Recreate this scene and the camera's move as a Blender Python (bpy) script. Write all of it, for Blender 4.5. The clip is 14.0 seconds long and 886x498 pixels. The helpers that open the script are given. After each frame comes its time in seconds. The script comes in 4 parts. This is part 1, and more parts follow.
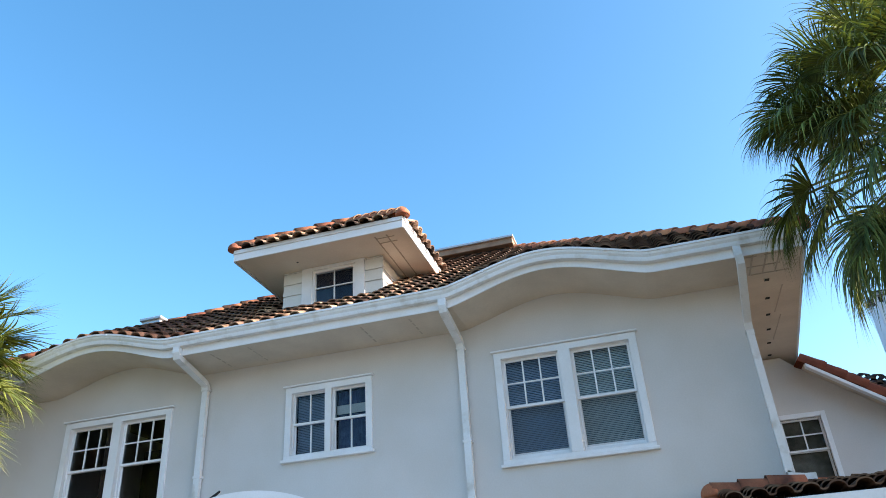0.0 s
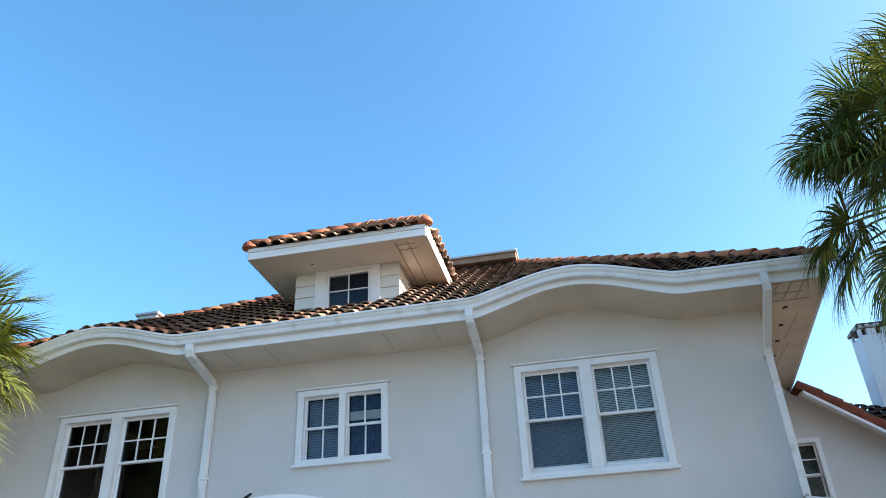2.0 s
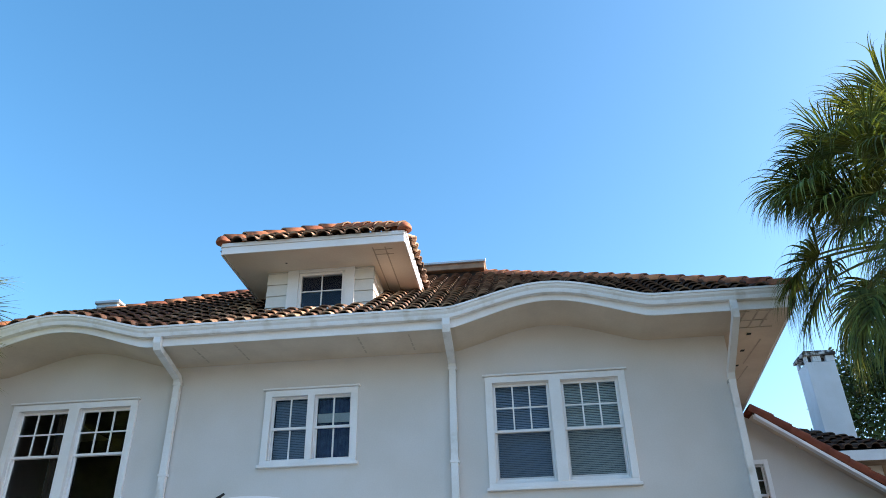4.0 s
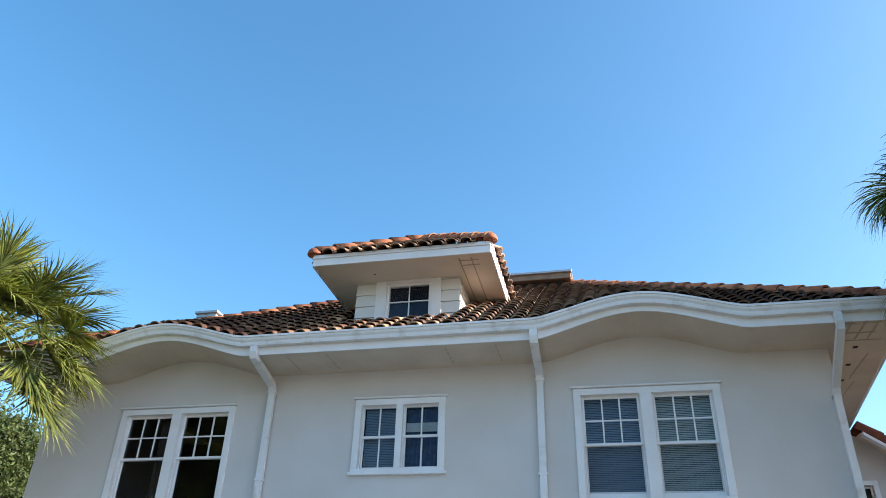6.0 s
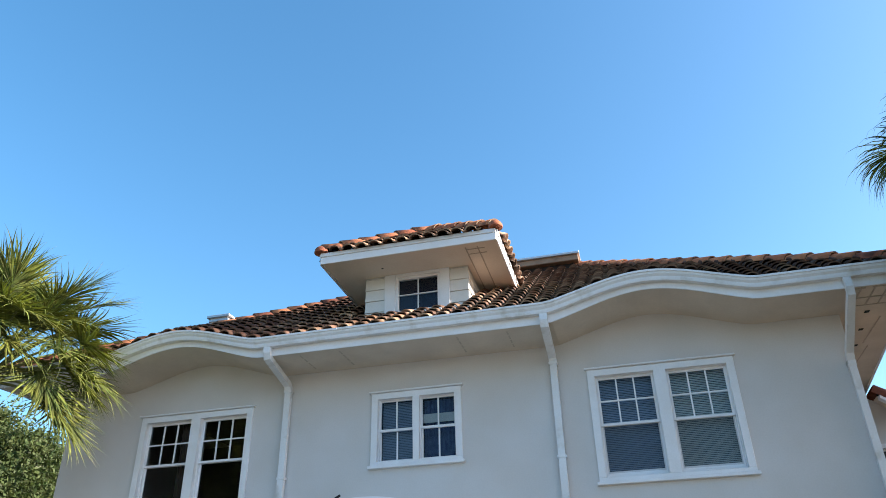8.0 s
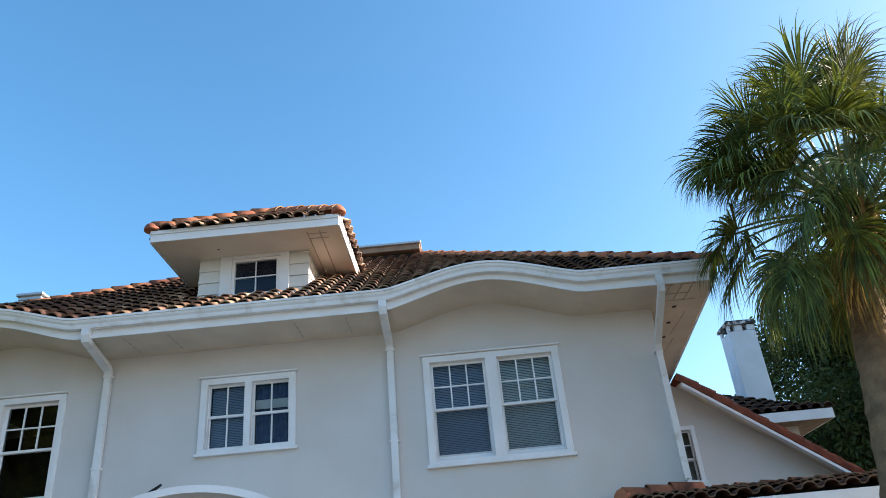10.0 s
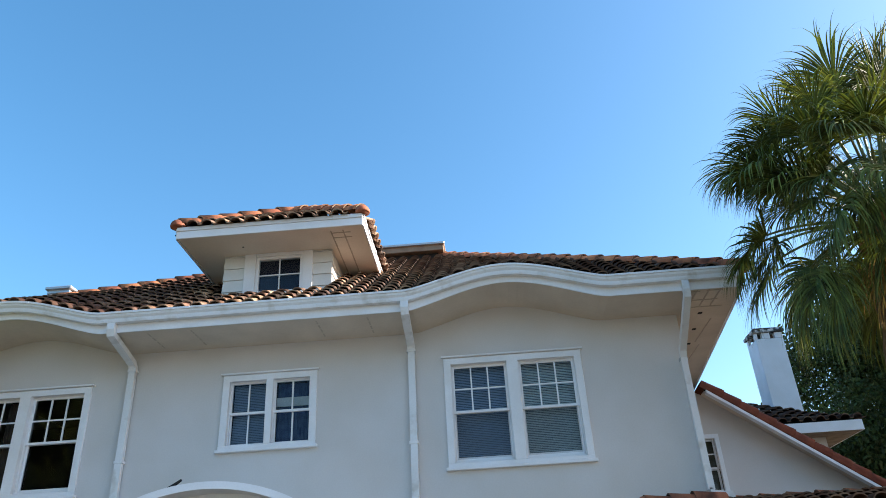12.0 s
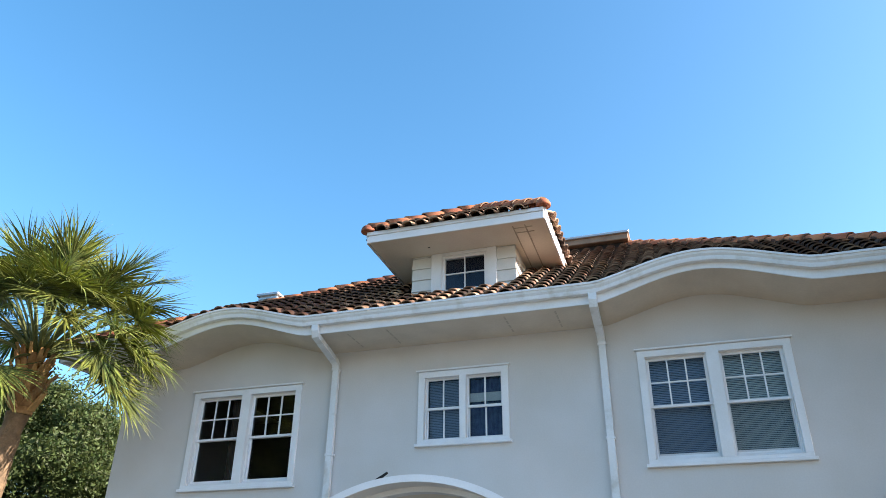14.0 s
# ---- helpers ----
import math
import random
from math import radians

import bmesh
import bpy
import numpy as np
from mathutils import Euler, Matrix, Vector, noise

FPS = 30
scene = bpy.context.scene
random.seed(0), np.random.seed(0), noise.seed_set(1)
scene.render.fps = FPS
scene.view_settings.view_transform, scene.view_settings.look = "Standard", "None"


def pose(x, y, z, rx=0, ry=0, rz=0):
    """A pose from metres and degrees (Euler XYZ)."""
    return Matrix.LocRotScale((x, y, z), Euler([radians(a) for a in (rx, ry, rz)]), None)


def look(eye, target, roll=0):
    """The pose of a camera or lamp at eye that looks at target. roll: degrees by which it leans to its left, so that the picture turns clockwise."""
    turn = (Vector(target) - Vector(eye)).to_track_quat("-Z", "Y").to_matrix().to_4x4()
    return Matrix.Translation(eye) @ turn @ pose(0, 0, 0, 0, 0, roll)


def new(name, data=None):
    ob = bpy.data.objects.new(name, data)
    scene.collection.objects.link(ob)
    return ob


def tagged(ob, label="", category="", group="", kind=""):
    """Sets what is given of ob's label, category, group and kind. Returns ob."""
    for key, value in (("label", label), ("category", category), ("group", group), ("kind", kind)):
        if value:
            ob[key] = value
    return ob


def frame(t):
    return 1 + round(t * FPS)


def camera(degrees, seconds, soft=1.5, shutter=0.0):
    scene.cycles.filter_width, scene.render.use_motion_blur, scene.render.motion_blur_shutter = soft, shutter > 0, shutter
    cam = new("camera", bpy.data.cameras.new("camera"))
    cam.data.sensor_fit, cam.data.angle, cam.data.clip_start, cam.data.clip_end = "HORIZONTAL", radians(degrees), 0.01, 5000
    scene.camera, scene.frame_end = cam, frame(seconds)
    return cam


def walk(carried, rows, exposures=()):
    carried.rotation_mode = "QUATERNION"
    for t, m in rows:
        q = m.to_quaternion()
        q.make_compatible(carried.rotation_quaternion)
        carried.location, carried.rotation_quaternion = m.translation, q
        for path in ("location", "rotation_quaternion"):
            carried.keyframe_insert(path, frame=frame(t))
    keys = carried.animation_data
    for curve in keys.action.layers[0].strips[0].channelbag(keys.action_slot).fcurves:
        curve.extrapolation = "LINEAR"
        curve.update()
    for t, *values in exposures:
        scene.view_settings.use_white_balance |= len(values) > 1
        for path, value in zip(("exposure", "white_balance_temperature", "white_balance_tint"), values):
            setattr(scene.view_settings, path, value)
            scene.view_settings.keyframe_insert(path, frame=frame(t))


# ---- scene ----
cam = camera(62.5, 14.0, soft=0.8)
PATH = [
    (0, (2.025, -10.09, 1.397), (1.578, -8.389, 2.351), -4.0),
    (0.5, (1.762, -10.226, 1.394), (1.392, -8.508, 2.349), -0.9),
    (1, (1.504, -10.259, 1.42), (1.165, -8.537, 2.38), -0.8),
    (1.5, (1.239, -10.25, 1.475), (0.883, -8.534, 2.438), -3.2),
    (2, (0.976, -10.345, 1.418), (0.657, -8.628, 2.394), -2.7),
    (4.3, (0.524, -10.523, 1.473), (0.35, -8.789, 2.454), -1.3),
    (4.5, (0.529, -10.516, 1.466), (0.285, -8.801, 2.465), -0.2),
    (5, (0.469, -10.564, 1.476), (0.138, -8.869, 2.484), 1.7),
    (5.5, (0.488, -10.572, 1.472), (0.121, -8.886, 2.484), 2.2),
    (6, (0.486, -10.569, 1.461), (0.086, -8.884, 2.462), 2.0),
    (6.5, (0.508, -10.561, 1.458), (0.055, -8.881, 2.444), 0.9),
    (7, (0.517, -10.543, 1.482), (0.048, -8.858, 2.452), -0.1),
    (7.2, (0.508, -10.595, 1.473), (0.052, -8.908, 2.445), -0.5),
    (9.3, (0.566, -10.593, 1.469), (0.293, -8.857, 2.424), -2.2),
    (9.5, (0.569, -10.577, 1.462), (0.395, -8.825, 2.411), -3.4),
    (10, (0.556, -10.599, 1.445), (0.547, -8.825, 2.368), -5.3),
    (10.5, (0.558, -10.595, 1.448), (0.571, -8.821, 2.37), -5.3),
    (11, (0.557, -10.597, 1.448), (0.559, -8.833, 2.391), -4.8),
    (11.5, (0.576, -10.564, 1.47), (0.537, -8.798, 2.407), -3.7),
    (12, (0.578, -10.561, 1.473), (0.502, -8.792, 2.402), -3.3),
    (12.5, (0.585, -10.549, 1.481), (0.426, -8.779, 2.399), -3.0),
    (13, (0.542, -10.541, 1.488), (0.222, -8.796, 2.411), -1.4),
    (13.5, (0.497, -10.535, 1.492), (0.029, -8.822, 2.412), 0.1),
    (14, (0.484, -10.517, 1.505), (-0.068, -8.832, 2.43), 0.7),
]
EXPOSURES = [(0, 1.75, 6000, 14), (2, 1.76, 6000, 14), (5, 1.54, 6000, 14), (7, 1.51, 6000, 14), (9.5, 1.55, 6000, 14), (11, 1.43, 6000, 14), (12.5, 1.54, 6000, 14), (14, 1.67, 6000, 14)]
walk(cam, [(t, look(eye, target, roll)) for t, eye, target, roll in PATH], EXPOSURES)

# ---------------------------------------------------------------- light
SUN_AZ, SUN_EL = 85.5, 26.0
world = bpy.data.worlds.new("world")
scene.world = world
world.use_nodes = True
wn = world.node_tree
sky = wn.nodes.new("ShaderNodeTexSky")
sky.sky_type = "NISHITA"
sky.sun_disc = False
sky.sun_elevation, sky.sun_rotation = radians(SUN_EL), radians(SUN_AZ)
sky.air_density, sky.dust_density, sky.ozone_density = 1.0, 1.6, 1.0
vivid = wn.nodes.new("ShaderNodeHueSaturation")
vivid.inputs["Hue"].default_value, vivid.inputs["Saturation"].default_value = 0.486, 1.28
wn.links.new(sky.outputs[0], vivid.inputs["Color"])
wn.links.new(vivid.outputs[0], wn.nodes["Background"].inputs[0])
wn.nodes["Background"].inputs[1].default_value = 0.11
sun_dir = Vector((math.cos(radians(SUN_EL)) * math.sin(radians(SUN_AZ)), math.cos(radians(SUN_EL)) * math.cos(radians(SUN_AZ)), math.sin(radians(SUN_EL))))
sun_data = bpy.data.lights.new("sun", "SUN")
sun_data.energy, sun_data.angle, sun_data.color = 5.0, radians(0.55), (1.0, 0.88, 0.71)
sun = new("sun", sun_data)
sun.matrix_world = look(sun_dir * 60, (0, 0, 0))


# ---------------------------------------------------------------- materials
def material(name, base, rough=0.7, alt=None, scale=6.0, amount=0.5, fine=60.0, bump=0.15, bump_scale=80.0, metal=0.0, grain_depth=0.09, vary=0.0, spec=0.4, dark=None, dark_scale=3.0, dark_edge=(0.5, 0.65), distance=0.01):
    """A surface with broad stains, fine grain, relief and a little change from piece to piece."""
    m = bpy.data.materials.new(name)
    m.use_nodes = True
    n, l = m.node_tree.nodes, m.node_tree.links
    bsdf = n["Principled BSDF"]
    bsdf.inputs["Metallic"].default_value = metal
    bsdf.inputs["Specular IOR Level"].default_value = spec
    co = n.new("ShaderNodeTexCoord")
    geo = n.new("ShaderNodeNewGeometry")

    def noise_tex(sc, detail=5.0):
        t = n.new("ShaderNodeTexNoise")
        t.inputs["Scale"].default_value, t.inputs["Detail"].default_value = sc, detail
        l.new(geo.outputs["Position"], t.inputs["Vector"])
        return t.outputs["Fac"]

    def ramp(fac, a, b):
        r = n.new("ShaderNodeMapRange")
        r.inputs[1].default_value, r.inputs[2].default_value = a, b
        l.new(fac, r.inputs[0])
        return r.outputs[0]

    def mix(fac, a, b, kind="MIX"):
        x = n.new("ShaderNodeMix")
        x.data_type, x.blend_type = "RGBA", kind
        for sock, v in ((x.inputs[0], fac), (x.inputs[6], a), (x.inputs[7], b)):
            if isinstance(v, bpy.types.NodeSocket):
                l.new(v, sock)
            else:
                sock.default_value = v if isinstance(v, float) else (*v, 1.0)
        return x.outputs[2]

    alt = alt or tuple(c * 0.8 for c in base)
    broad = ramp(noise_tex(scale), 0.35, 0.65)
    sc = n.new("ShaderNodeMath")
    sc.operation = "MULTIPLY"
    sc.inputs[1].default_value = amount
    l.new(broad, sc.inputs[0])
    col = mix(sc.outputs[0], base, alt)
    grain = ramp(noise_tex(fine, 3.0), 0.3, 0.7)
    gr = n.new("ShaderNodeMapRange")
    gr.inputs[3].default_value, gr.inputs[4].default_value = 1 - grain_depth, 1 + grain_depth
    l.new(grain, gr.inputs[0])
    comb = n.new("ShaderNodeCombineColor")
    for k in range(3):
        l.new(gr.outputs[0], comb.inputs[k])
    col = mix(1.0, col, comb.outputs[0], "MULTIPLY")
    if dark:
        col = mix(ramp(noise_tex(dark_scale, 6.0), *dark_edge), col, dark)
    if vary:
        info = n.new("ShaderNodeObjectInfo")
        add = n.new("ShaderNodeMath")
        add.operation = "ADD"
        l.new(info.outputs["Random"], add.inputs[0])
        l.new(geo.outputs["Random Per Island"], add.inputs[1])
        fr = n.new("ShaderNodeMath")
        fr.operation = "FRACT"
        l.new(add.outputs[0], fr.inputs[0])
        hs = n.new("ShaderNodeHueSaturation")
        v = n.new("ShaderNodeMapRange")
        v.inputs[3].default_value, v.inputs[4].default_value = 1 - vary, 1 + vary
        l.new(fr.outputs[0], v.inputs[0])
        l.new(v.outputs[0], hs.inputs["Value"])
        hv = n.new("ShaderNodeMapRange")
        hv.inputs[3].default_value, hv.inputs[4].default_value = 0.5 - vary * 0.03, 0.5 + vary * 0.03
        l.new(fr.outputs[0], hv.inputs[0])
        l.new(hv.outputs[0], hs.inputs["Hue"])
        l.new(col, hs.inputs["Color"])
        col = hs.outputs[0]
    l.new(col, bsdf.inputs["Base Color"])
    rr = n.new("ShaderNodeMapRange")
    rr.inputs[3].default_value, rr.inputs[4].default_value = max(0.02, rough - 0.08), min(1, rough + 0.08)
    l.new(broad, rr.inputs[0])
    l.new(rr.outputs[0], bsdf.inputs["Roughness"])
    if bump:
        b = n.new("ShaderNodeBump")
        b.inputs["Strength"].default_value, b.inputs["Distance"].default_value = bump, distance
        l.new(noise_tex(bump_scale, 6.0), b.inputs["Height"])
        l.new(b.outputs[0], bsdf.inputs["Normal"])
    return m


def leaf_material(name, base, alt, through_light=0.35, vary=0.25):
    m = material(name, base, 0.55, alt, 3.0, 0.9, 40.0, 0.0, vary=vary, spec=0.2)
    n, l = m.node_tree.nodes, m.node_tree.links
    bsdf, out = n["Principled BSDF"], n["Material Output"]
    tr = n.new("ShaderNodeBsdfTranslucent")
    col = bsdf.inputs["Base Color"].links[0].from_socket
    hs = n.new("ShaderNodeHueSaturation")
    hs.inputs["Saturation"].default_value, hs.inputs["Value"].default_value = 1.15, 1.7
    l.new(col, hs.inputs["Color"])
    l.new(hs.outputs[0], tr.inputs["Color"])
    mx = n.new("ShaderNodeMixShader")
    mx.inputs[0].default_value = through_light
    l.new(bsdf.outputs[0], mx.inputs[1])
    l.new(tr.outputs[0], mx.inputs[2])
    l.new(mx.outputs[0], out.inputs["Surface"])
    return m


def glass_material(name, tint=(0.75, 0.82, 0.85)):
    m = bpy.data.materials.new(name)
    m.use_nodes = True
    n, l = m.node_tree.nodes, m.node_tree.links
    n.remove(n["Principled BSDF"])
    t, g, f, mx = (n.new("ShaderNodeBsdf" + "Transparent"), n.new("ShaderNodeBsdfGlossy"), n.new("ShaderNodeFresnel"), n.new("ShaderNodeMixShader"))
    t.inputs[0].default_value = (*tint, 1)
    g.inputs["Roughness"].default_value = 0.02
    f.inputs[0].default_value = 1.4
    l.new(f.outputs[0], mx.inputs[0])
    l.new(t.outputs[0], mx.inputs[1])
    l.new(g.outputs[0], mx.inputs[2])
    l.new(mx.outputs[0], n["Material Output"].inputs["Surface"])
    return m


STUCCO = material("cream_stucco", (0.66, 0.638, 0.626), 0.85, (0.60, 0.572, 0.54), 0.9, 0.75, 45.0, 0.12, 90.0, spec=0.2, distance=0.004, grain_depth=0.025)
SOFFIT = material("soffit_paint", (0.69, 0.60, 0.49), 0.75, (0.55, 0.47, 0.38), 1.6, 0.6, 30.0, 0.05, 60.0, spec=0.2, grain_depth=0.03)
# Paler, warm soffit colour with bounced light painted in, for dormer soffit and hood vault.
CREAM = material("cream_bounce_paint", (0.84, 0.76, 0.65), 0.7, (0.74, 0.65, 0.54), 1.6, 0.6, 30.0, 0.05, 60.0, spec=0.2, grain_depth=0.03)
WHITE = material("white_trim_paint", (0.84, 0.84, 0.86), 0.5, (0.72, 0.71, 0.70), 2.5, 0.5, 50.0, 0.05, 120.0, grain_depth=0.025)
GUTTER = material("white_gutter_enamel", (0.80, 0.80, 0.81), 0.4, (0.70, 0.70, 0.69), 2.2, 0.6, 40.0, 0.03, 90.0, grain_depth=0.03, dark=(0.55, 0.52, 0.47), dark_scale=4.5, dark_edge=(0.54, 0.76))
TILE = material("terracotta_tile", (0.62, 0.40, 0.265), 0.6, (0.24, 0.105, 0.06), 3.0, 0.9, 50.0, 0.25, 60.0, vary=0.3, spec=0.12, dark=(0.03, 0.018, 0.013), dark_scale=2.2, dark_edge=(0.40, 0.60))
# Near-black pan colour paints in the shade between the tile barrels.
TILE_PAN = material("shaded_tile_pan", (0.05, 0.03, 0.022), 0.8, (0.03, 0.02, 0.015), 3.0, 0.9, 50.0, 0.2, 60.0, vary=0.2, spec=0.2)
TILE_RIM = material("pale_clay_tile_edge", (0.42, 0.30, 0.205), 0.8, (0.16, 0.095, 0.06), 3.0, 1.0, 60.0, 0.2, 80.0, vary=0.3, spec=0.2)
CAP = material("terracotta_ridge_cap", (0.50, 0.185, 0.085), 0.8, (0.27, 0.085, 0.045), 4.0, 0.8, 50.0, 0.3, 60.0, vary=0.2, spec=0.3, dark=(0.10, 0.05, 0.035), dark_scale=4.0, dark_edge=(0.52, 0.72))
VERGE = material("red_verge_tile", (0.16, 0.046, 0.027), 0.85, (0.10, 0.032, 0.02), 4.0, 0.8, 50.0, 0.3, 60.0, vary=0.12, spec=0.12)
UNDERLAY = material("roof_underlay", (0.025, 0.021, 0.019), 0.95)


def add_dark_spread(m, pale_centre=(-2.3, -0.5, 0.0), near=1.5, far=3.0, dark=(0.055, 0.025, 0.016), most=0.85):
    """Darkens the clay colour with distance from the dormer, the edge broken by noise."""
    n, l = m.node_tree.nodes, m.node_tree.links
    bsdf = n["Principled BSDF"]
    col = bsdf.inputs["Base Color"].links[0].from_socket
    geo = n.new("ShaderNodeNewGeometry")
    flat = n.new("ShaderNodeVectorMath")
    flat.operation = "MULTIPLY"
    flat.inputs[1].default_value = (1, 1, 0)
    l.new(geo.outputs["Position"], flat.inputs[0])
    dist = n.new("ShaderNodeVectorMath")
    dist.operation = "DISTANCE"
    dist.inputs[1].default_value = pale_centre
    l.new(flat.outputs[0], dist.inputs[0])
    rough = n.new("ShaderNodeTexNoise")
    rough.inputs["Scale"].default_value, rough.inputs["Detail"].default_value = 1.7, 6.0
    l.new(geo.outputs["Position"], rough.inputs["Vector"])
    add = n.new("ShaderNodeMath")
    add.operation = "MULTIPLY_ADD"
    add.inputs[1].default_value = 2.6
    l.new(rough.outputs["Fac"], add.inputs[0])
    l.new(dist.outputs["Value"], add.inputs[2])
    ramp = n.new("ShaderNodeMapRange")
    ramp.inputs[1].default_value, ramp.inputs[2].default_value, ramp.inputs[4].default_value = near + 1.3, far + 1.3, most
    l.new(add.outputs[0], ramp.inputs[0])
    x = n.new("ShaderNodeMix")
    x.data_type = "RGBA"
    l.new(ramp.outputs[0], x.inputs[0])
    l.new(col, x.inputs[6])
    x.inputs[7].default_value = (*dark, 1)
    l.new(x.outputs[2], bsdf.inputs["Base Color"])


add_dark_spread(TILE)
add_dark_spread(TILE_RIM, most=0.62)
SIDING = material("white_siding_paint", (0.74, 0.73, 0.70), 0.6, (0.66, 0.64, 0.60), 3.0, 0.6, 45.0, 0.04, 70.0, grain_depth=0.025)
STAIN = material("soffit_vent_mesh", (0.52, 0.44, 0.35), 0.85, bump=0.0)
SOOT = material("sooty_masonry", (0.13, 0.11, 0.10), 0.9, (0.07, 0.06, 0.055), 9.0, 0.9)
CAPSTONE = material("sooty_cap_paint", (0.72, 0.72, 0.70), 0.8, (0.5, 0.48, 0.45), 6.0, 0.8, 40.0, 0.2, 40.0, dark=(0.05, 0.045, 0.04), dark_scale=7.0, dark_edge=(0.40, 0.52))
PALE_BLIND = material("pale_blind_slat", (0.62, 0.63, 0.60), 0.5, bump=0.0)
WOOD = material("weathered_wood", (0.30, 0.22, 0.15), 0.8, (0.20, 0.14, 0.10), 5.0, 0.8, 70.0, 0.3, 50.0)
BLIND = material("blind_slat", (0.30, 0.35, 0.46), 0.5, bump=0.0)
SHADE = material("roller_shade", (0.62, 0.62, 0.60), 0.8, bump=0.0)
LINEN = material("brown_linen", (0.20, 0.165, 0.13), 0.9, (0.11, 0.09, 0.07), 6.0, 0.9, bump=0.0)
NAVY = material("navy_curtain", (0.035, 0.06, 0.16), 0.9, (0.02, 0.035, 0.10), 8.0, 0.8, bump=0.0)
CURTAIN = material("dark_curtain", (0.10, 0.06, 0.045), 0.9, bump=0.0)
# Interior gloom is put into this near-black colour.
ROOM = material("unlit_room_dark", (0.012, 0.016, 0.035), 0.9, bump=0.0)
GLASS = glass_material("window_glass")
SCREEN = material("insect_screen_mesh", (0.05, 0.052, 0.055), 0.8, bump=0.0)
wire, clear = SCREEN.node_tree.nodes.new("ShaderNodeMixShader"), SCREEN.node_tree.nodes.new("ShaderNodeBsdfTransparent")
wire.inputs[0].default_value = 0.2
SCREEN.node_tree.links.new(clear.outputs[0], wire.inputs[1])
SCREEN.node_tree.links.new(SCREEN.node_tree.nodes["Principled BSDF"].outputs[0], wire.inputs[2])
SCREEN.node_tree.links.new(wire.outputs[0], SCREEN.node_tree.nodes["Material Output"].inputs["Surface"])
DARK = material("dark_slot", (0.02, 0.02, 0.02), 0.9, bump=0.0)
METAL = material("grey_galvanised_metal", (0.52, 0.54, 0.55), 0.4, bump=0.05, metal=0.6)
FROND = leaf_material("palm_frond_green", (0.175, 0.19, 0.038), (0.04, 0.062, 0.021), 0.13, 0.5)
FROND_OLD = leaf_material("palm_frond_straw", (0.26, 0.19, 0.07), (0.18, 0.12, 0.05), 0.3)
PETIOLE = material("palm_petiole", (0.16, 0.17, 0.05), 0.5, bump=0.1)
TRUNK = material("palm_trunk_bark", (0.245, 0.165, 0.098), 0.9, (0.15, 0.105, 0.066), 6.0, 1.0, 40.0, 1.0, 14.0, distance=0.03, spec=0.1)
BOOT = material("palm_boot_fibre", (0.50, 0.28, 0.11), 0.9, (0.20, 0.10, 0.04), 8.0, 0.8, 60.0, 0.5, 50.0, vary=0.25)
OAK_LEAF = leaf_material("oak_leaf", (0.085, 0.105, 0.034), (0.036, 0.056, 0.019), 0.25, 0.45)
BARK = material("oak_bark", (0.14, 0.11, 0.085), 0.95, bump=0.7, bump_scale=18.0, distance=0.03)
LAWN = material("dry_lawn", (0.09, 0.09, 0.068), 0.95, (0.12, 0.112, 0.09), 0.7, 0.8, 25.0, 0.5, 40.0)


# ---------------------------------------------------------------- mesh helpers
def add_box(bm, x0, x1, y0, y1, z0, z1):
    v = [bm.verts.new((x, y, z)) for z in (z0, z1) for y in (y0, y1) for x in (x0, x1)]
    for f in ((0, 2, 3, 1), (4, 5, 7, 6), (0, 1, 5, 4), (2, 6, 7, 3), (0, 4, 6, 2), (1, 3, 7, 5)):
        bm.faces.new([v[i] for i in f])
    return v


def boxes(*dims):
    bm = bmesh.new()
    for d in dims:
        add_box(bm, *d)
    return bm


def bevelled(bm, width=0.006, segments=1):
    bmesh.ops.bevel(bm, geom=list(bm.edges), offset=width, segments=segments, affect="EDGES", profile=0.5)
    return bm


def shaped(verts, faces):
    bm = bmesh.new()
    vs = [bm.verts.new(v) for v in verts]
    for f in faces:
        bm.faces.new([vs[i] for i in f])
    return bm


def link_mesh(name, bm, mat, smooth=False):
    me = bpy.data.meshes.new(name)
    bmesh.ops.recalc_face_normals(bm, faces=bm.faces)
    bm.to_mesh(me)
    bm.free()
    me.materials.append(mat)
    if smooth:
        me.shade_smooth()
    return me


def part(name, bm, mat, parent, label="", smooth=False, kind=""):
    """Links a bmesh as one mesh object under a thing or a part."""
    ob = new(name, link_mesh(name, bm, mat, smooth))
    ob.parent = parent
    return tagged(ob, label, kind=kind)


def raw(name, verts, faces, mat, parent, label="", smooth=False, kind=""):
    me = bpy.data.meshes.new(name)
    me.from_pydata([tuple(v) for v in verts], [], faces)
    me.materials.append(mat)
    if smooth:
        me.shade_smooth()
    ob = new(name, me)
    ob.parent = parent
    return tagged(ob, label, kind=kind)


def sweep(bm, sections, closed=True, cap=True):
    """Joins equal rings of points into a skin."""
    rings = [[bm.verts.new(p) for p in ring] for ring in sections]
    k = len(rings[0])
    for a, b in zip(rings, rings[1:]):
        for i in range(k if closed else k - 1):
            j = (i + 1) % k
            bm.faces.new((a[i], a[j], b[j], b[i]))
    if cap and closed:
        bm.faces.new(rings[0][::-1])
        bm.faces.new(rings[-1])
    return rings


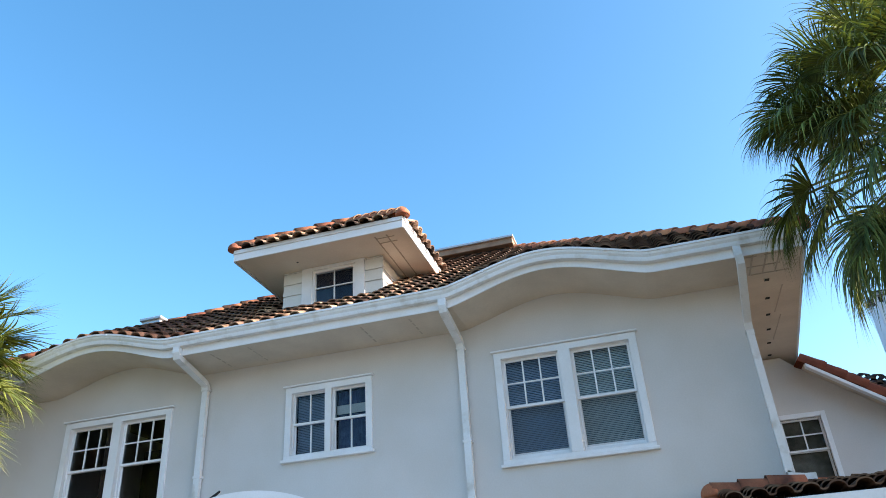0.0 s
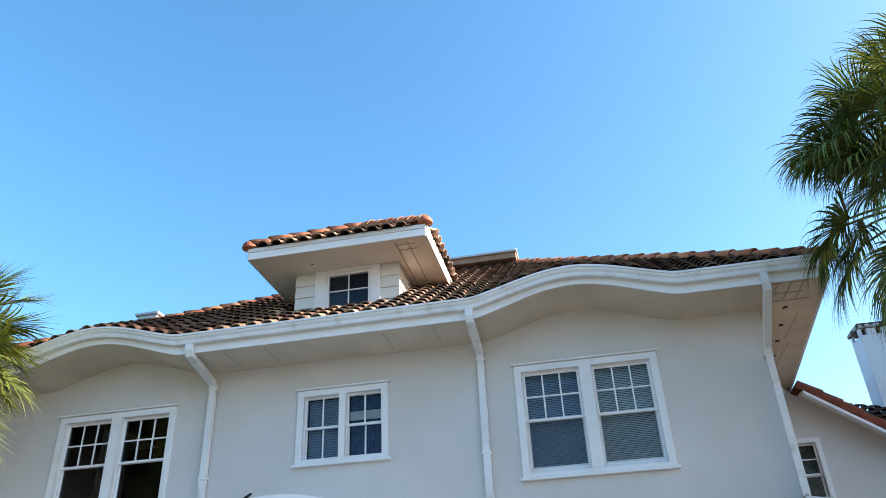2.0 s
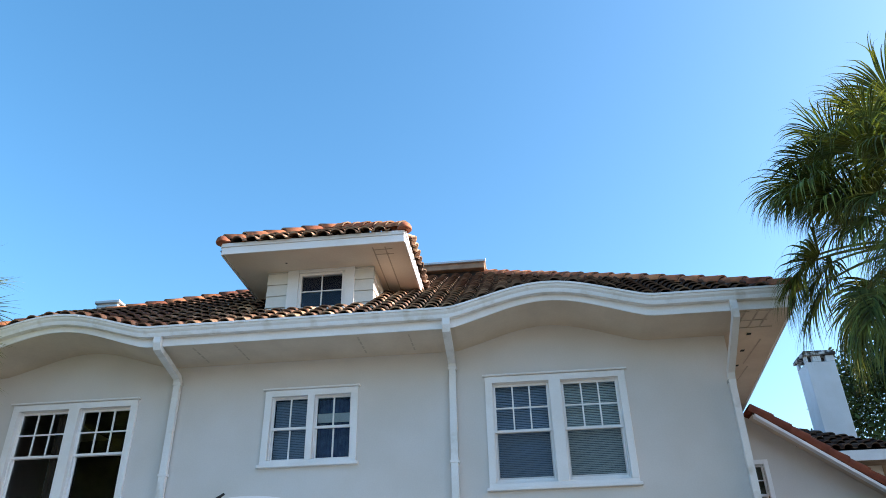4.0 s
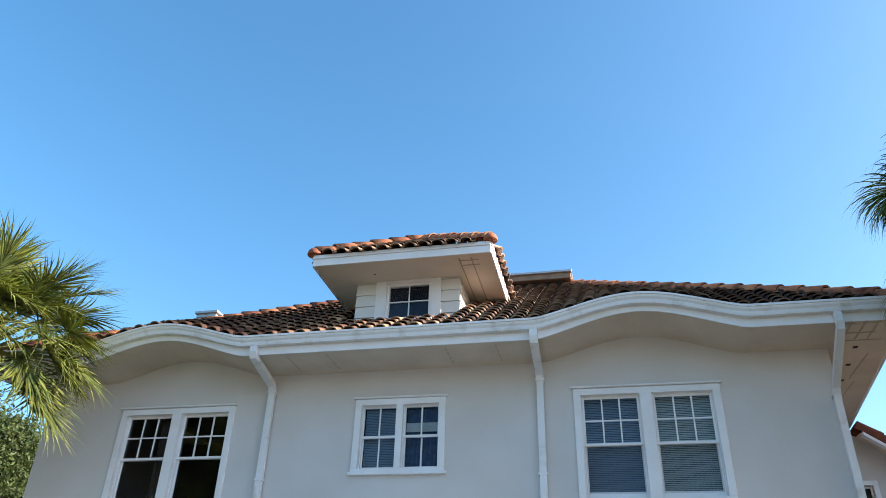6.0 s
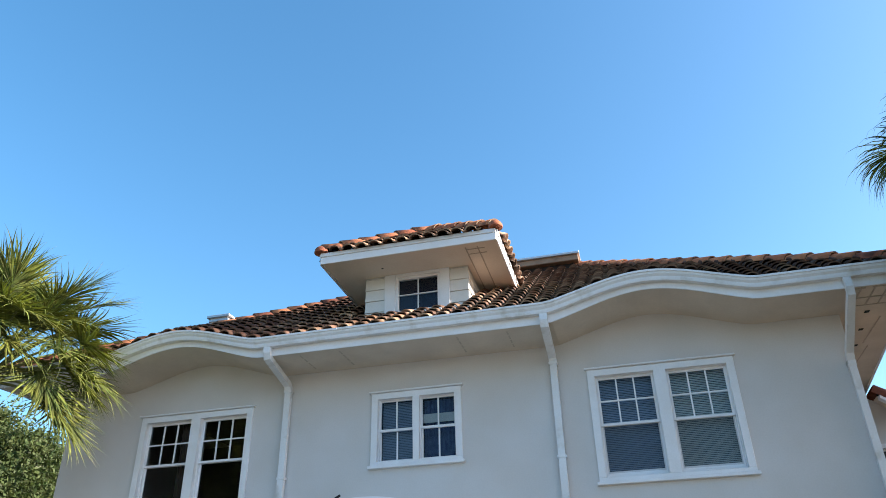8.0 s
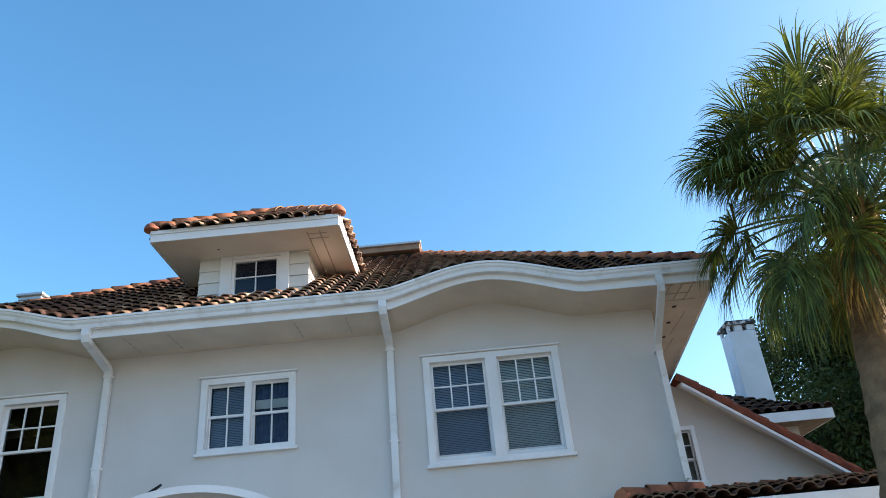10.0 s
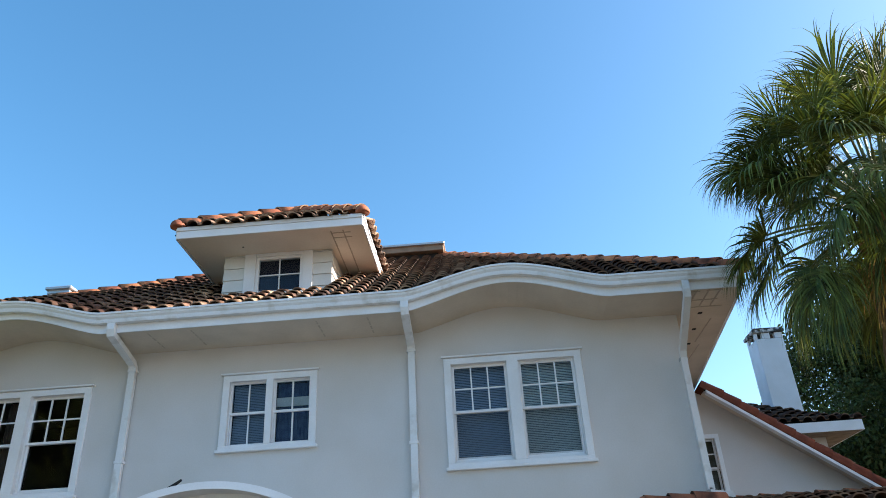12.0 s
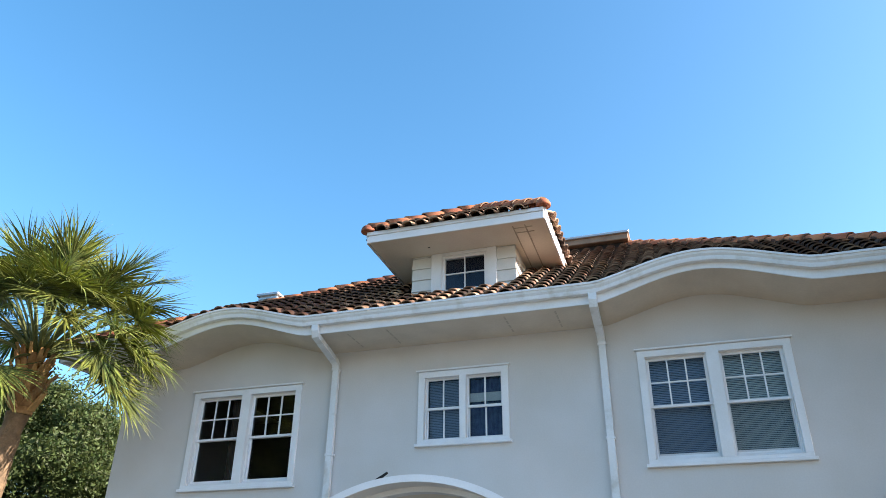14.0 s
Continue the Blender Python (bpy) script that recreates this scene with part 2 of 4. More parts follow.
def tube(bm, points, radii, sides=10):
    """A round tapering tube along points."""
    rings = []
    for i, p in enumerate(points):
        p = Vector(p)
        d = (Vector(points[min(i + 1, len(points) - 1)]) - Vector(points[max(i - 1, 0)])).normalized()
        a = d.orthogonal().normalized() if abs(d.z) < 0.9 else Vector((1, 0, 0)).cross(d).normalized()
        b = d.cross(a)
        r = radii[i] if isinstance(radii, (list, tuple)) else radii
        rings.append([p + r * (math.cos(t) * a + math.sin(t) * b) for t in (2 * math.pi * k / sides for k in range(sides))])
    return sweep(bm, rings)


def wall_with_holes(name, x0, x1, z0, z1, y0, y1, holes, mat, parent, label=""):
    """A wall slab between y0 and y1 with rectangular openings (xa, xb, za, zb) through it."""
    xs = sorted({x0, x1, *(h[0] for h in holes), *(h[1] for h in holes)})
    zs = sorted({z0, z1, *(h[2] for h in holes), *(h[3] for h in holes)})
    solid = {}
    for i in range(len(xs) - 1):
        for k in range(len(zs) - 1):
            cx, cz = (xs[i] + xs[i + 1]) / 2, (zs[k] + zs[k + 1]) / 2
            solid[i, k] = not any(a < cx < b and c < cz < d for a, b, c, d in holes)
    bm = bmesh.new()
    cache = {}

    def v(x, y, z):
        key = (x, y, z)
        if key not in cache:
            cache[key] = bm.verts.new(key)
        return cache[key]

    for (i, k), full in solid.items():
        if not full:
            continue
        a, b, c, d = xs[i], xs[i + 1], zs[k], zs[k + 1]
        bm.faces.new((v(a, y0, c), v(b, y0, c), v(b, y0, d), v(a, y0, d)))
        bm.faces.new((v(a, y1, c), v(a, y1, d), v(b, y1, d), v(b, y1, c)))
        for di, dk, q in ((-1, 0, ((a, c), (a, d))), (1, 0, ((b, d), (b, c))), (0, -1, ((b, c), (a, c))), (0, 1, ((a, d), (b, d)))):
            if not solid.get((i + di, k + dk), False):
                (xa, za), (xb, zb) = q
                bm.faces.new((v(xa, y0, za), v(xb, y0, zb), v(xb, y1, zb), v(xa, y1, za)))
    return part(name, bm, mat, parent, label)


# ---------------------------------------------------------------- house: plan
CX = -2.66                       # middle of the facade
WX0, WX1 = -8.92, 3.62           # facade ends
SOFF = 5.58                     # soffit height
EAVE_Y = -0.95                   # fascia face
SLOPE = 0.62
EX0, EX1 = -9.69, 4.36           # eave ends along the front
SKEW = 0.10                      # the sides run slightly off square


def bump(x):
    """Rise of the eyebrow eaves above the two wide windows."""
    h = 0.0
    for c, s in ((1.02, 1), (2 * CX - 1.02, -1)):
        u = (x - c) / 1.40 * s
        if -1 < u < 1:
            k = 0.30 * (1 - abs(u) ** 1.9)
            h += 0.55 * k + 0.45 * 0.30 * (0.5 + 0.5 * math.cos(math.pi * u))
    return h


def roof_z(x, y):
    d = y + 1.0
    return 5.80 + SLOPE * d + bump(x) * max(0.0, 1 - d / 2.6) ** 1.2


house = tagged(new("house"), "two-storey cream stucco house with terracotta tile roof and eyebrow eaves", "house")
RISE = 1.13                      # the soffit rises more than the gutter above it
EXS = [EX0 + (EX1 - EX0) * i / 120 for i in range(121)]

# windows in the facade: x from, x to, top, bottom of the trim, upper panes, lower panes
RW = (0.01, 2.11, 5.15, 3.475)
CW = (-3.35, -1.87, 5.125, 3.94)
LW = (-7.46, -5.36, 5.115, 3.445)


def mullion(w):
    return 0.08 if w[1] - w[0] > 1.6 else 0.048


def sash_openings(w):
    x0, x1, zt, zb = w
    mid, half, foot = (x0 + x1) / 2, mullion(w), 0.13 if x1 - x0 > 1.6 else 0.105
    return [(x0 + 0.12, mid - half, zb + foot, zt - 0.11), (mid + half, x1 - 0.12, zb + foot, zt - 0.11)]


holes = [(o[0] - 0.03, o[1] + 0.03, o[2] - 0.03, o[3] + 0.03) for w in (RW, CW, LW) for o in sash_openings(w)]
wall_with_holes("front_wall", WX0, WX1, 0.0, 5.95, 0.0, 0.24, holes, STUCCO, house)


def slab_wall(name, p, q, z0, z1, thick, mat, parent):
    """An upright slab from p to q in plan."""
    d = (Vector((*q, 0)) - Vector((*p, 0))).normalized()
    nrm = Vector((-d.y, d.x, 0)) * thick
    base = [Vector((*p, 0)), Vector((*q, 0)), Vector((*q, 0)) + nrm, Vector((*p, 0)) + nrm]
    return part(name, shaped([(b.x, b.y, z) for z in (z0, z1) for b in base], [(0, 1, 2, 3), (4, 7, 6, 5), (0, 4, 5, 1), (1, 5, 6, 2), (2, 6, 7, 3), (3, 7, 4, 0)]), mat, parent)


slab_wall("side_wall", (WX1 - 0.002, 0.243), (WX1 + 1.0, 10.0), 0.0, 5.95, 0.24, STUCCO, house)
slab_wall("side_wall", (WX0 + 1.0, 10.0), (WX0 + 0.002, 0.243), 0.0, 5.95, 0.24, STUCCO, house)
slab_wall("back_wall", (WX1 + 1.0, 10.003), (WX0 + 1.0, 10.003), 0.0, 5.95, 0.24, STUCCO, house)
# Unseen room surfaces, coloured near-black so the windows look unlit inside.
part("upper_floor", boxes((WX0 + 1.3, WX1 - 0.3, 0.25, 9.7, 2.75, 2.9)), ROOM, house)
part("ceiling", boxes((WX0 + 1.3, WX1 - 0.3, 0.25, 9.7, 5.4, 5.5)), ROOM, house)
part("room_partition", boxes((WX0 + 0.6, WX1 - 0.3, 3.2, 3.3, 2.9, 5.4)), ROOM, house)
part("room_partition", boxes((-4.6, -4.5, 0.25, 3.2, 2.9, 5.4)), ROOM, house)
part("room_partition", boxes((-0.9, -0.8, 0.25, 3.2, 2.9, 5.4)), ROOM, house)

# ---------------------------------------------------------------- eaves: soffit, fascia, gutter
bm = bmesh.new()
sweep(bm, [[(x, EAVE_Y + 0.02, SOFF + RISE * bump(x)), (x, 0.12, SOFF + RISE * bump(x)), (x, 0.12, SOFF + RISE * bump(x) + 0.03), (x, EAVE_Y + 0.02, SOFF + RISE * bump(x) + 0.03)] for x in EXS if WX0 - 0.1 <= x <= WX1 + 0.1])
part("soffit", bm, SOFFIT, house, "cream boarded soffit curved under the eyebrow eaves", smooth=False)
for sx, ex, sgn in ((WX1, EX1, 1), (WX0, EX0, -1)):
    pts = [(sx - 0.1 * sgn, EAVE_Y + 0.02), (ex - 0.03 * sgn, EAVE_Y + 0.02), (ex - 0.03 * sgn + SKEW * 10.9, 9.95), (sx - 0.1 * sgn + SKEW * 10.9, 9.95)]
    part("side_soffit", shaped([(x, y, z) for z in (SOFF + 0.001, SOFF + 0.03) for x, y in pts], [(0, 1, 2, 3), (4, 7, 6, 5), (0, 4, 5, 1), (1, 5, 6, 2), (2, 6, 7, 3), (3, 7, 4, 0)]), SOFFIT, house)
    pts = [(ex - 0.03 * sgn, EAVE_Y), (ex, EAVE_Y), (ex + SKEW * 10.9, 9.95), (ex - 0.03 * sgn + SKEW * 10.9, 9.95)]
    part("side_fascia", shaped([(x, y, z) for z in (SOFF - 0.015, 5.80) for x, y in pts], [(0, 1, 2, 3), (4, 7, 6, 5), (0, 4, 5, 1), (1, 5, 6, 2), (2, 6, 7, 3), (3, 7, 4, 0)]), WHITE, house)
bm = bmesh.new()
sweep(bm, [[(x, EAVE_Y, SOFF - 0.012 + RISE * bump(x)), (x, EAVE_Y + 0.022, SOFF - 0.012 + RISE * bump(x)), (x, EAVE_Y + 0.022, 5.82 + bump(x)), (x, EAVE_Y, 5.82 + bump(x))] for x in EXS])
part("fascia", bm, WHITE, house, "white fascia board following the eyebrow curves")
GPROF = [(0.0, 0.0), (-0.09, 0.0), (-0.098, 0.03), (-0.101, 0.055), (-0.124, 0.085), (-0.131, 0.115), (-0.145, 0.12), (-0.145, 0.15), (-0.133, 0.15), (-0.12, 0.12), (-0.085, 0.05), (0.0, 0.03)]
bm = bmesh.new()
sweep(bm, [[(x, EAVE_Y - 0.003 + py, 5.69 + pz + bump(x)) for py, pz in GPROF] for x in EXS])
part("gutter", bm, GUTTER, house, "white ogee metal gutter with streaks of dirt")
for x in (-9.0, -7.35, -6.0, -3.55, -2.1, 0.2, 1.05, 1.9, 3.1):
    b = bump(x)
    part("gutter_strap", boxes((x - 0.012, x + 0.012, EAVE_Y - 0.152, EAVE_Y - 0.14, 5.80 + b, 5.834 + b)), GUTTER, house)
# vent strips and holes in the soffit
for x in (-4.25, -3.6, -1.75, -1.0):
    for k in range(4):
        part("soffit_vent", boxes((x - 0.012, x + 0.012, -0.80 + k * 0.17, -0.68 + k * 0.17, SOFF - 0.004, SOFF + 0.002)), STAIN, house)
for k in range(6):
    y = 0.69 * k
    part("soffit_hole", boxes((WX1 + 0.36 + SKEW * y - 0.03, WX1 + 0.36 + SKEW * y + 0.03, y - 0.035, y + 0.035, SOFF - 0.006, SOFF + 0.002)), DARK, house)
for a, b, c, d in ((-0.03, 0.16, -0.862, -0.842), (0.25, 0.48, -0.87, -0.85), (0.06, 0.48, -0.54, -0.52), (0.13, 0.62, -0.27, -0.25), (0.10, 0.12, -0.92, -0.26), (0.27, 0.29, -0.92, -0.26), (0.43, 0.45, -0.92, -0.26), (0.58, 0.595, 0.25, 1.3), (0.68, 0.695, 1.45, 2.6)):
    part("soffit_batten", boxes((WX1 + a, WX1 + b, c, d, SOFF - 0.008, SOFF + 0.002)), STAIN, house)


# ---------------------------------------------------------------- downspouts
def pipe(bm, pts, w=0.05, d=0.036):
    """A rectangular pipe along points in an upright plane across the wall."""
    rings = []
    for i, p in enumerate(pts):
        p = Vector(p)
        t = (Vector(pts[min(i + 1, len(pts) - 1)]) - Vector(pts[max(i - 1, 0)])).normalized()
        side = Vector((1, 0, 0))
        out = t.cross(side).normalized()
        rings.append([p + side * w * a + out * d * b for a, b in ((-1, -1), (1, -1), (1, 1), (-1, 1))])
    sweep(bm, rings)


def downspout(x, wall_x, long=True):
    bm = bmesh.new()
    pipe(bm, [(x, -1.0, 5.70), (x, -1.0, 5.60), (x, -0.985, 5.535), (x + (wall_x - x) * 0.5, -0.55, 5.46), (wall_x, -0.12, 5.385), (wall_x, -0.07, 5.33), (wall_x, -0.065, 5.27)], 0.056, 0.041)
    spout = part("downspout", bm, GUTTER, house, "white rectangular downspout elbowed back to the wall")
    bm = bmesh.new()
    pipe(bm, [(wall_x, -0.06, 5.31), (wall_x, -0.06, 0.1)])
    part("pipe", bm, GUTTER, spout)
    for z in (5.28, 3.9, 1.6):
        part("bracket", boxes((wall_x - 0.066, wall_x + 0.066, -0.104, -0.002, z - 0.018, z + 0.018)), GUTTER, spout)


downspout(-4.70, -4.76)
downspout(-0.43, -0.445)
# the corner downspout drops further under the eave and drains on the porch roof
bm = bmesh.new()
pipe(bm, [(3.54, -1.0, 5.70), (3.545, -1.0, 5.56), (3.55, -0.97, 5.48), (3.565, -0.14, 4.98), (3.57, -0.075, 4.88), (3.57, -0.065, 4.80)], 0.048, 0.038)
corner = part("downspout", bm, GUTTER, house, "white corner downspout draining on to the porch roof")
bm = bmesh.new()
pipe(bm, [(3.57, -0.06, 4.84), (3.57, -0.06, 3.0)], 0.046, 0.036)
part("pipe", bm, GUTTER, corner)
bm = bmesh.new()
sweep(bm, [[Vector(p) + Vector(o) for o in ((0, -0.036, -0.045), (0, 0.036, -0.045), (0, 0.036, 0.045), (0, -0.036, 0.045))] for p in ((3.55, -0.06, 2.985), (3.62, -0.06, 2.945), (3.74, -0.062, 2.925), (3.86, -0.065, 2.92))])
part("shoe", bm, GUTTER, corner)
part("bracket", boxes((3.515, 3.625, -0.102, -0.002, 4.83, 4.87)), METAL, corner)


# ---------------------------------------------------------------- windows
def bars(x0, x1, z0, z1, y0, y1, cols, rows, parent, t=0.011):
    for i in range(1, cols):
        x = x0 + (x1 - x0) * i / cols
        part("muntin", boxes((x - t, x + t, y0, y1, z0, z1)), WHITE, parent)
    for k in range(1, rows):
        z = z0 + (z1 - z0) * k / rows
        part("muntin", boxes((x0, x1, y0 + 0.002, y1 - 0.002, z - t, z + t)), WHITE, parent)


def frame_box(x0, x1, z0, z1, y0, y1, w, wb=None):
    wb = wb or w
    return bevelled(boxes((x0, x0 + w, y0, y1, z0, z1), (x1 - w, x1, y0, y1, z0, z1), (x0 + w, x1 - w, y0, y1, z1 - w, z1), (x0 + w, x1 - w, y0, y1, z0, z0 + wb)), 0.004)


def blind(x0, x1, z0, z1, y, parent, pitch=0.025, mat=None, half=0.0108):
    mat = mat or BLIND
    verts, faces = [], []
    n = int((z1 - z0) / pitch)
    for k in range(n):
        z = z1 - (k + 0.5) * pitch
        b = len(verts)
        verts += [(x0, y - 0.008, z - half), (x1, y - 0.008, z - half), (x1, y - 0.003, z + 0.001), (x0, y - 0.003, z + 0.001), (x1, y + 0.006, z + half), (x0, y + 0.006, z + half)]
        faces += [(b, b + 1, b + 2, b + 3), (b + 3, b + 2, b + 4, b + 5)]
    return raw("blind", verts, faces, mat, parent, "closed horizontal slat blind", kind="stuff")


def double_window(w, up, low, inside, split=0.5, yw=0.0, stile=0.036, screens=True):
    x0, x1, zt, zb = w
    xm, zl, zh, half = (x0 + x1) / 2, zb + 0.1, zt - 0.11, mullion(w)
    ring = [(x0 + 0.02, zl), (x0 + 0.12, zl), (x0 + 0.12, zh), (xm - half, zh), (xm - half, zl), (xm + half, zl), (xm + half, zh), (x1 - 0.12, zh), (x1 - 0.12, zl), (x1 - 0.02, zl), (x1 - 0.02, zt - 0.02), (x0 + 0.02, zt - 0.02)]
    n = len(ring)
    bm = shaped([(x, y, z) for y in (yw - 0.035, yw + 0.05) for x, z in ring], [tuple(range(n)), tuple(range(2 * n - 1, n - 1, -1))] + [(i, i + n, (i + 1) % n + n, (i + 1) % n) for i in range(n)])
    win = part("window", bevelled(bm, 0.005), WHITE, house, "white double-hung window pair with divided upper sashes")
    part("crown_moulding", bevelled(boxes((x0 - 0.012, x1 + 0.012, yw - 0.075, yw + 0.02, zt - 0.016, zt + 0.008)), 0.005), WHITE, win)
    part("bottom_casing", bevelled(boxes((x0 + 0.021, x1 - 0.021, yw - 0.04, yw + 0.05, zb + 0.046, zb + 0.1)), 0.004), WHITE, win)
    part("sill", bevelled(boxes((x0 - 0.012, x1 + 0.012, yw - 0.075, yw + 0.05, zb, zb + 0.045)), 0.006), WHITE, win)
    for n, (a, b, c, d) in enumerate(sash_openings(w)):
        part("jamb_liner", frame_box(a - 0.0295, b + 0.0295, c - 0.0295, d + 0.0295, yw + 0.05, yw + 0.16, 0.042), WHITE, win)
        a, b, c, d = a + 0.013, b - 0.013, c + 0.013, d - 0.013
        mid = c + (d - c) * split
        rail = stile + (0.02 if screens else 0.004)
        part("upper_sash", frame_box(a, b, mid - 0.018, d, yw + 0.055, yw + 0.09, stile, 0.04), WHITE, win)
        part("lower_sash", frame_box(a, b, c, mid + 0.018, yw + 0.093, yw + 0.128, stile, rail), WHITE, win)
        if screens:
            sc = part("insect_screen", shaped([(a + 0.02, yw + 0.091, c + 0.03), (b - 0.02, yw + 0.091, c + 0.03), (b - 0.02, yw + 0.091, mid - 0.01), (a + 0.02, yw + 0.091, mid - 0.01)], [(0, 1, 2, 3)]), SCREEN, win, "fine grey insect screen")
            sc.visible_shadow = False
        bars(a + stile, b - stile, mid + 0.022, d - stile, yw + 0.058, yw + 0.083, up[0], up[1], win)
        bars(a + stile, b - stile, c + rail, mid - 0.018, yw + 0.097, yw + 0.122, low[0], low[1], win)
        for z0, z1, y in ((mid + 0.0, d - 0.02, yw + 0.073), (c + 0.04, mid, yw + 0.111)):
            g = part("pane", shaped([(a + 0.02, y, z0), (b - 0.02, y, z0), (b - 0.02, y, z1), (a + 0.02, y, z1)], [(0, 1, 2, 3)]), GLASS, win)
            g.visible_shadow = False
        kind = inside[n]
        if kind in ("blind", "pale blind"):
            blind(a + 0.01, b - 0.01, c + 0.02, d - 0.005, yw + 0.185, win, mat=BLIND if kind == "blind" else PALE_BLIND, half=0.0108 if screens else 0.0121)
        elif kind == "shade":
            folds = [(a + (b - a) * i / 40, yw + 0.25 + 0.015 * math.sin(i * 1.25)) for i in range(41)]
            raw("curtain", [(x, y, z) for x, y in folds for z in (c, d)], [(2 * i, 2 * i + 2, 2 * i + 3, 2 * i + 1) for i in range(40)], NAVY, win, "navy blue gathered curtain", smooth=True)
            part("shade", bevelled(boxes((a, b, yw + 0.18, yw + 0.19, mid + 0.10, mid + 0.24)), 0.003), SHADE, win, "white folded shade")
        elif kind == "curtain":
            verts, faces = [], []
            for i in range(25):
                t = i / 24
                x = b - 0.02 - 0.28 * t
                yy = yw + 0.24 + 0.025 * math.sin(t * 38)
                verts += [(x, yy, c), (x, yy, d)]
                if i:
                    faces.append((2 * i - 2, 2 * i, 2 * i + 1, 2 * i - 1))
            raw("curtain", verts, faces, CURTAIN, win, "dark brown gathered curtain", smooth=True)
    return win


double_window(RW, (3, 2), (1, 1), ("blind", "pale blind"))
double_window(LW, (3, 2), (1, 1), ("curtain", ""), screens=False)
double_window(CW, (2, 1), (2, 1), ("blind", "shade"), stile=0.022, screens=False)


# ---------------------------------------------------------------- dormer
DX0, DX1, DY = -3.575, -1.765, 0.23
DE0, DE1, DEY = -4.13, -1.11, -0.55       # eave of the dormer roof
DS = 7.30                                  # its soffit
dormer = part("dormer", boxes((DX0, DX1, DY, DY + 2.0, 6.2, 6.52), (DX0, -3.04, DY, DY + 2.0, 6.52, 7.4), (-2.24, DX1, DY, DY + 2.0, 6.52, 7.4), (-3.04, -2.24, DY + 0.9, DY + 2.0, 6.52, 7.4), (-3.04, -2.24, DY, DY + 0.9, 7.25, 7.4)), SIDING, house, "white boarded roof dormer with a hipped tile roof")
# Dark block close behind the panes stands in for the unlit dormer interior.
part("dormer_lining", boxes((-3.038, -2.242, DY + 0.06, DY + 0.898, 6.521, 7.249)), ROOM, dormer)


def siding_board(x0, x1, z0, z1, y, parent):
    """A lapped board, thicker along its lower edge."""
    return part("siding_board", shaped([(x0, y - 0.030, z0), (x1, y - 0.030, z0), (x1, y - 0.008, z1), (x0, y - 0.008, z1), (x0, y - 0.002, z0), (x1, y - 0.002, z0), (x1, y - 0.002, z1), (x0, y - 0.002, z1)],
                [(0, 1, 2, 3), (4, 7, 6, 5), (0, 4, 5, 1), (3, 2, 6, 7), (0, 3, 7, 4), (1, 5, 6, 2)]), SIDING, parent)


z = 6.42
while z < 7.29:
    top = min(z + 0.21, 7.298)
    siding_board(DX0 - 0.012, -3.235, z, top, DY, dormer)
    siding_board(-2.075, DX1 + 0.012, z, top, DY, dormer)
    part("siding_board", shaped([(DX1 + 0.028, DY, z), (DX1 + 0.028, DY + 1.9, z), (DX1 + 0.008, DY + 1.9, top), (DX1 + 0.008, DY, top), (DX1 + 0.002, DY, z), (DX1 + 0.002, DY + 1.9, z), (DX1 + 0.002, DY + 1.9, top), (DX1 + 0.002, DY, top)],
         [(0, 1, 2, 3), (4, 7, 6, 5), (0, 4, 5, 1), (3, 2, 6, 7), (0, 3, 7, 4), (1, 5, 6, 2)]), SIDING, dormer)
    part("siding_board", shaped([(DX0 - 0.028, DY, z), (DX0 - 0.028, DY + 1.9, z), (DX0 - 0.008, DY + 1.9, top), (DX0 - 0.008, DY, top), (DX0 - 0.002, DY, z), (DX0 - 0.002, DY + 1.9, z), (DX0 - 0.002, DY + 1.9, top), (DX0 - 0.002, DY, top)],
         [(0, 3, 2, 1), (4, 5, 6, 7), (0, 1, 5, 4), (3, 7, 6, 2), (0, 4, 7, 3), (1, 2, 6, 5)]), SIDING, dormer)
    z += 0.212
for a, b in ((-3.233, -3.04), (-2.24, -2.077)):
    part("trim_board", bevelled(boxes((a, b, DY - 0.045, DY - 0.002, 6.35, 7.298)), 0.004), WHITE, dormer)
part("trim_board", bevelled(boxes((-3.038, -2.242, DY - 0.043, DY - 0.002, 7.235, 7.298)), 0.004), WHITE, dormer)
part("window_frame", frame_box(-3.038, -2.242, 6.55, 7.234, DY - 0.03, DY + 0.05, 0.05), WHITE, dormer)
part("window_sill", bevelled(boxes((-3.06, -2.22, DY - 0.07, DY - 0.003, 6.5, 6.548)), 0.005), WHITE, dormer)
bars(-2.99, -2.29, 6.60, 7.185, DY - 0.012, DY + 0.02, 2, 2, dormer, 0.009)
for i in range(2):
    for k in range(2):
        a, c = -2.988 + 0.35 * i, 6.602 + 0.292 * k
        g = part("pane", shaped([(a, DY + 0.006, c), (a + 0.348, DY + 0.006, c), (a + 0.348, DY + 0.006, c + 0.29), (a, DY + 0.006, c + 0.29)], [(0, 1, 2, 3)]), GLASS, dormer)
        g.visible_shadow = False
part("dormer_soffit", boxes((DE0 + 0.02, DE1 - 0.02, DEY + 0.02, 1.75, DS, DS + 0.03)), CREAM, dormer)
part("dormer_fascia", bevelled(boxes((DE0, DE1, DEY - 0.012, DEY + 0.012, DS - 0.02, DS + 0.11), (DE0 - 0.0, DE1 + 0.0, DEY - 0.03, DEY + 0.012, DS + 0.112, DS + 0.18)), 0.005), WHITE, dormer)
for x, s in ((DE1, 1), (DE0, -1)):
    part("dormer_fascia", boxes((x - 0.012, x + 0.012, DEY + 0.014, 1.80, DS - 0.02, DS + 0.11), (x - 0.012 - (0.018 if s < 0 else 0), x + 0.012 + (0.018 if s > 0 else 0), DEY + 0.014, 1.80, DS + 0.112, DS + 0.18)), WHITE, dormer)
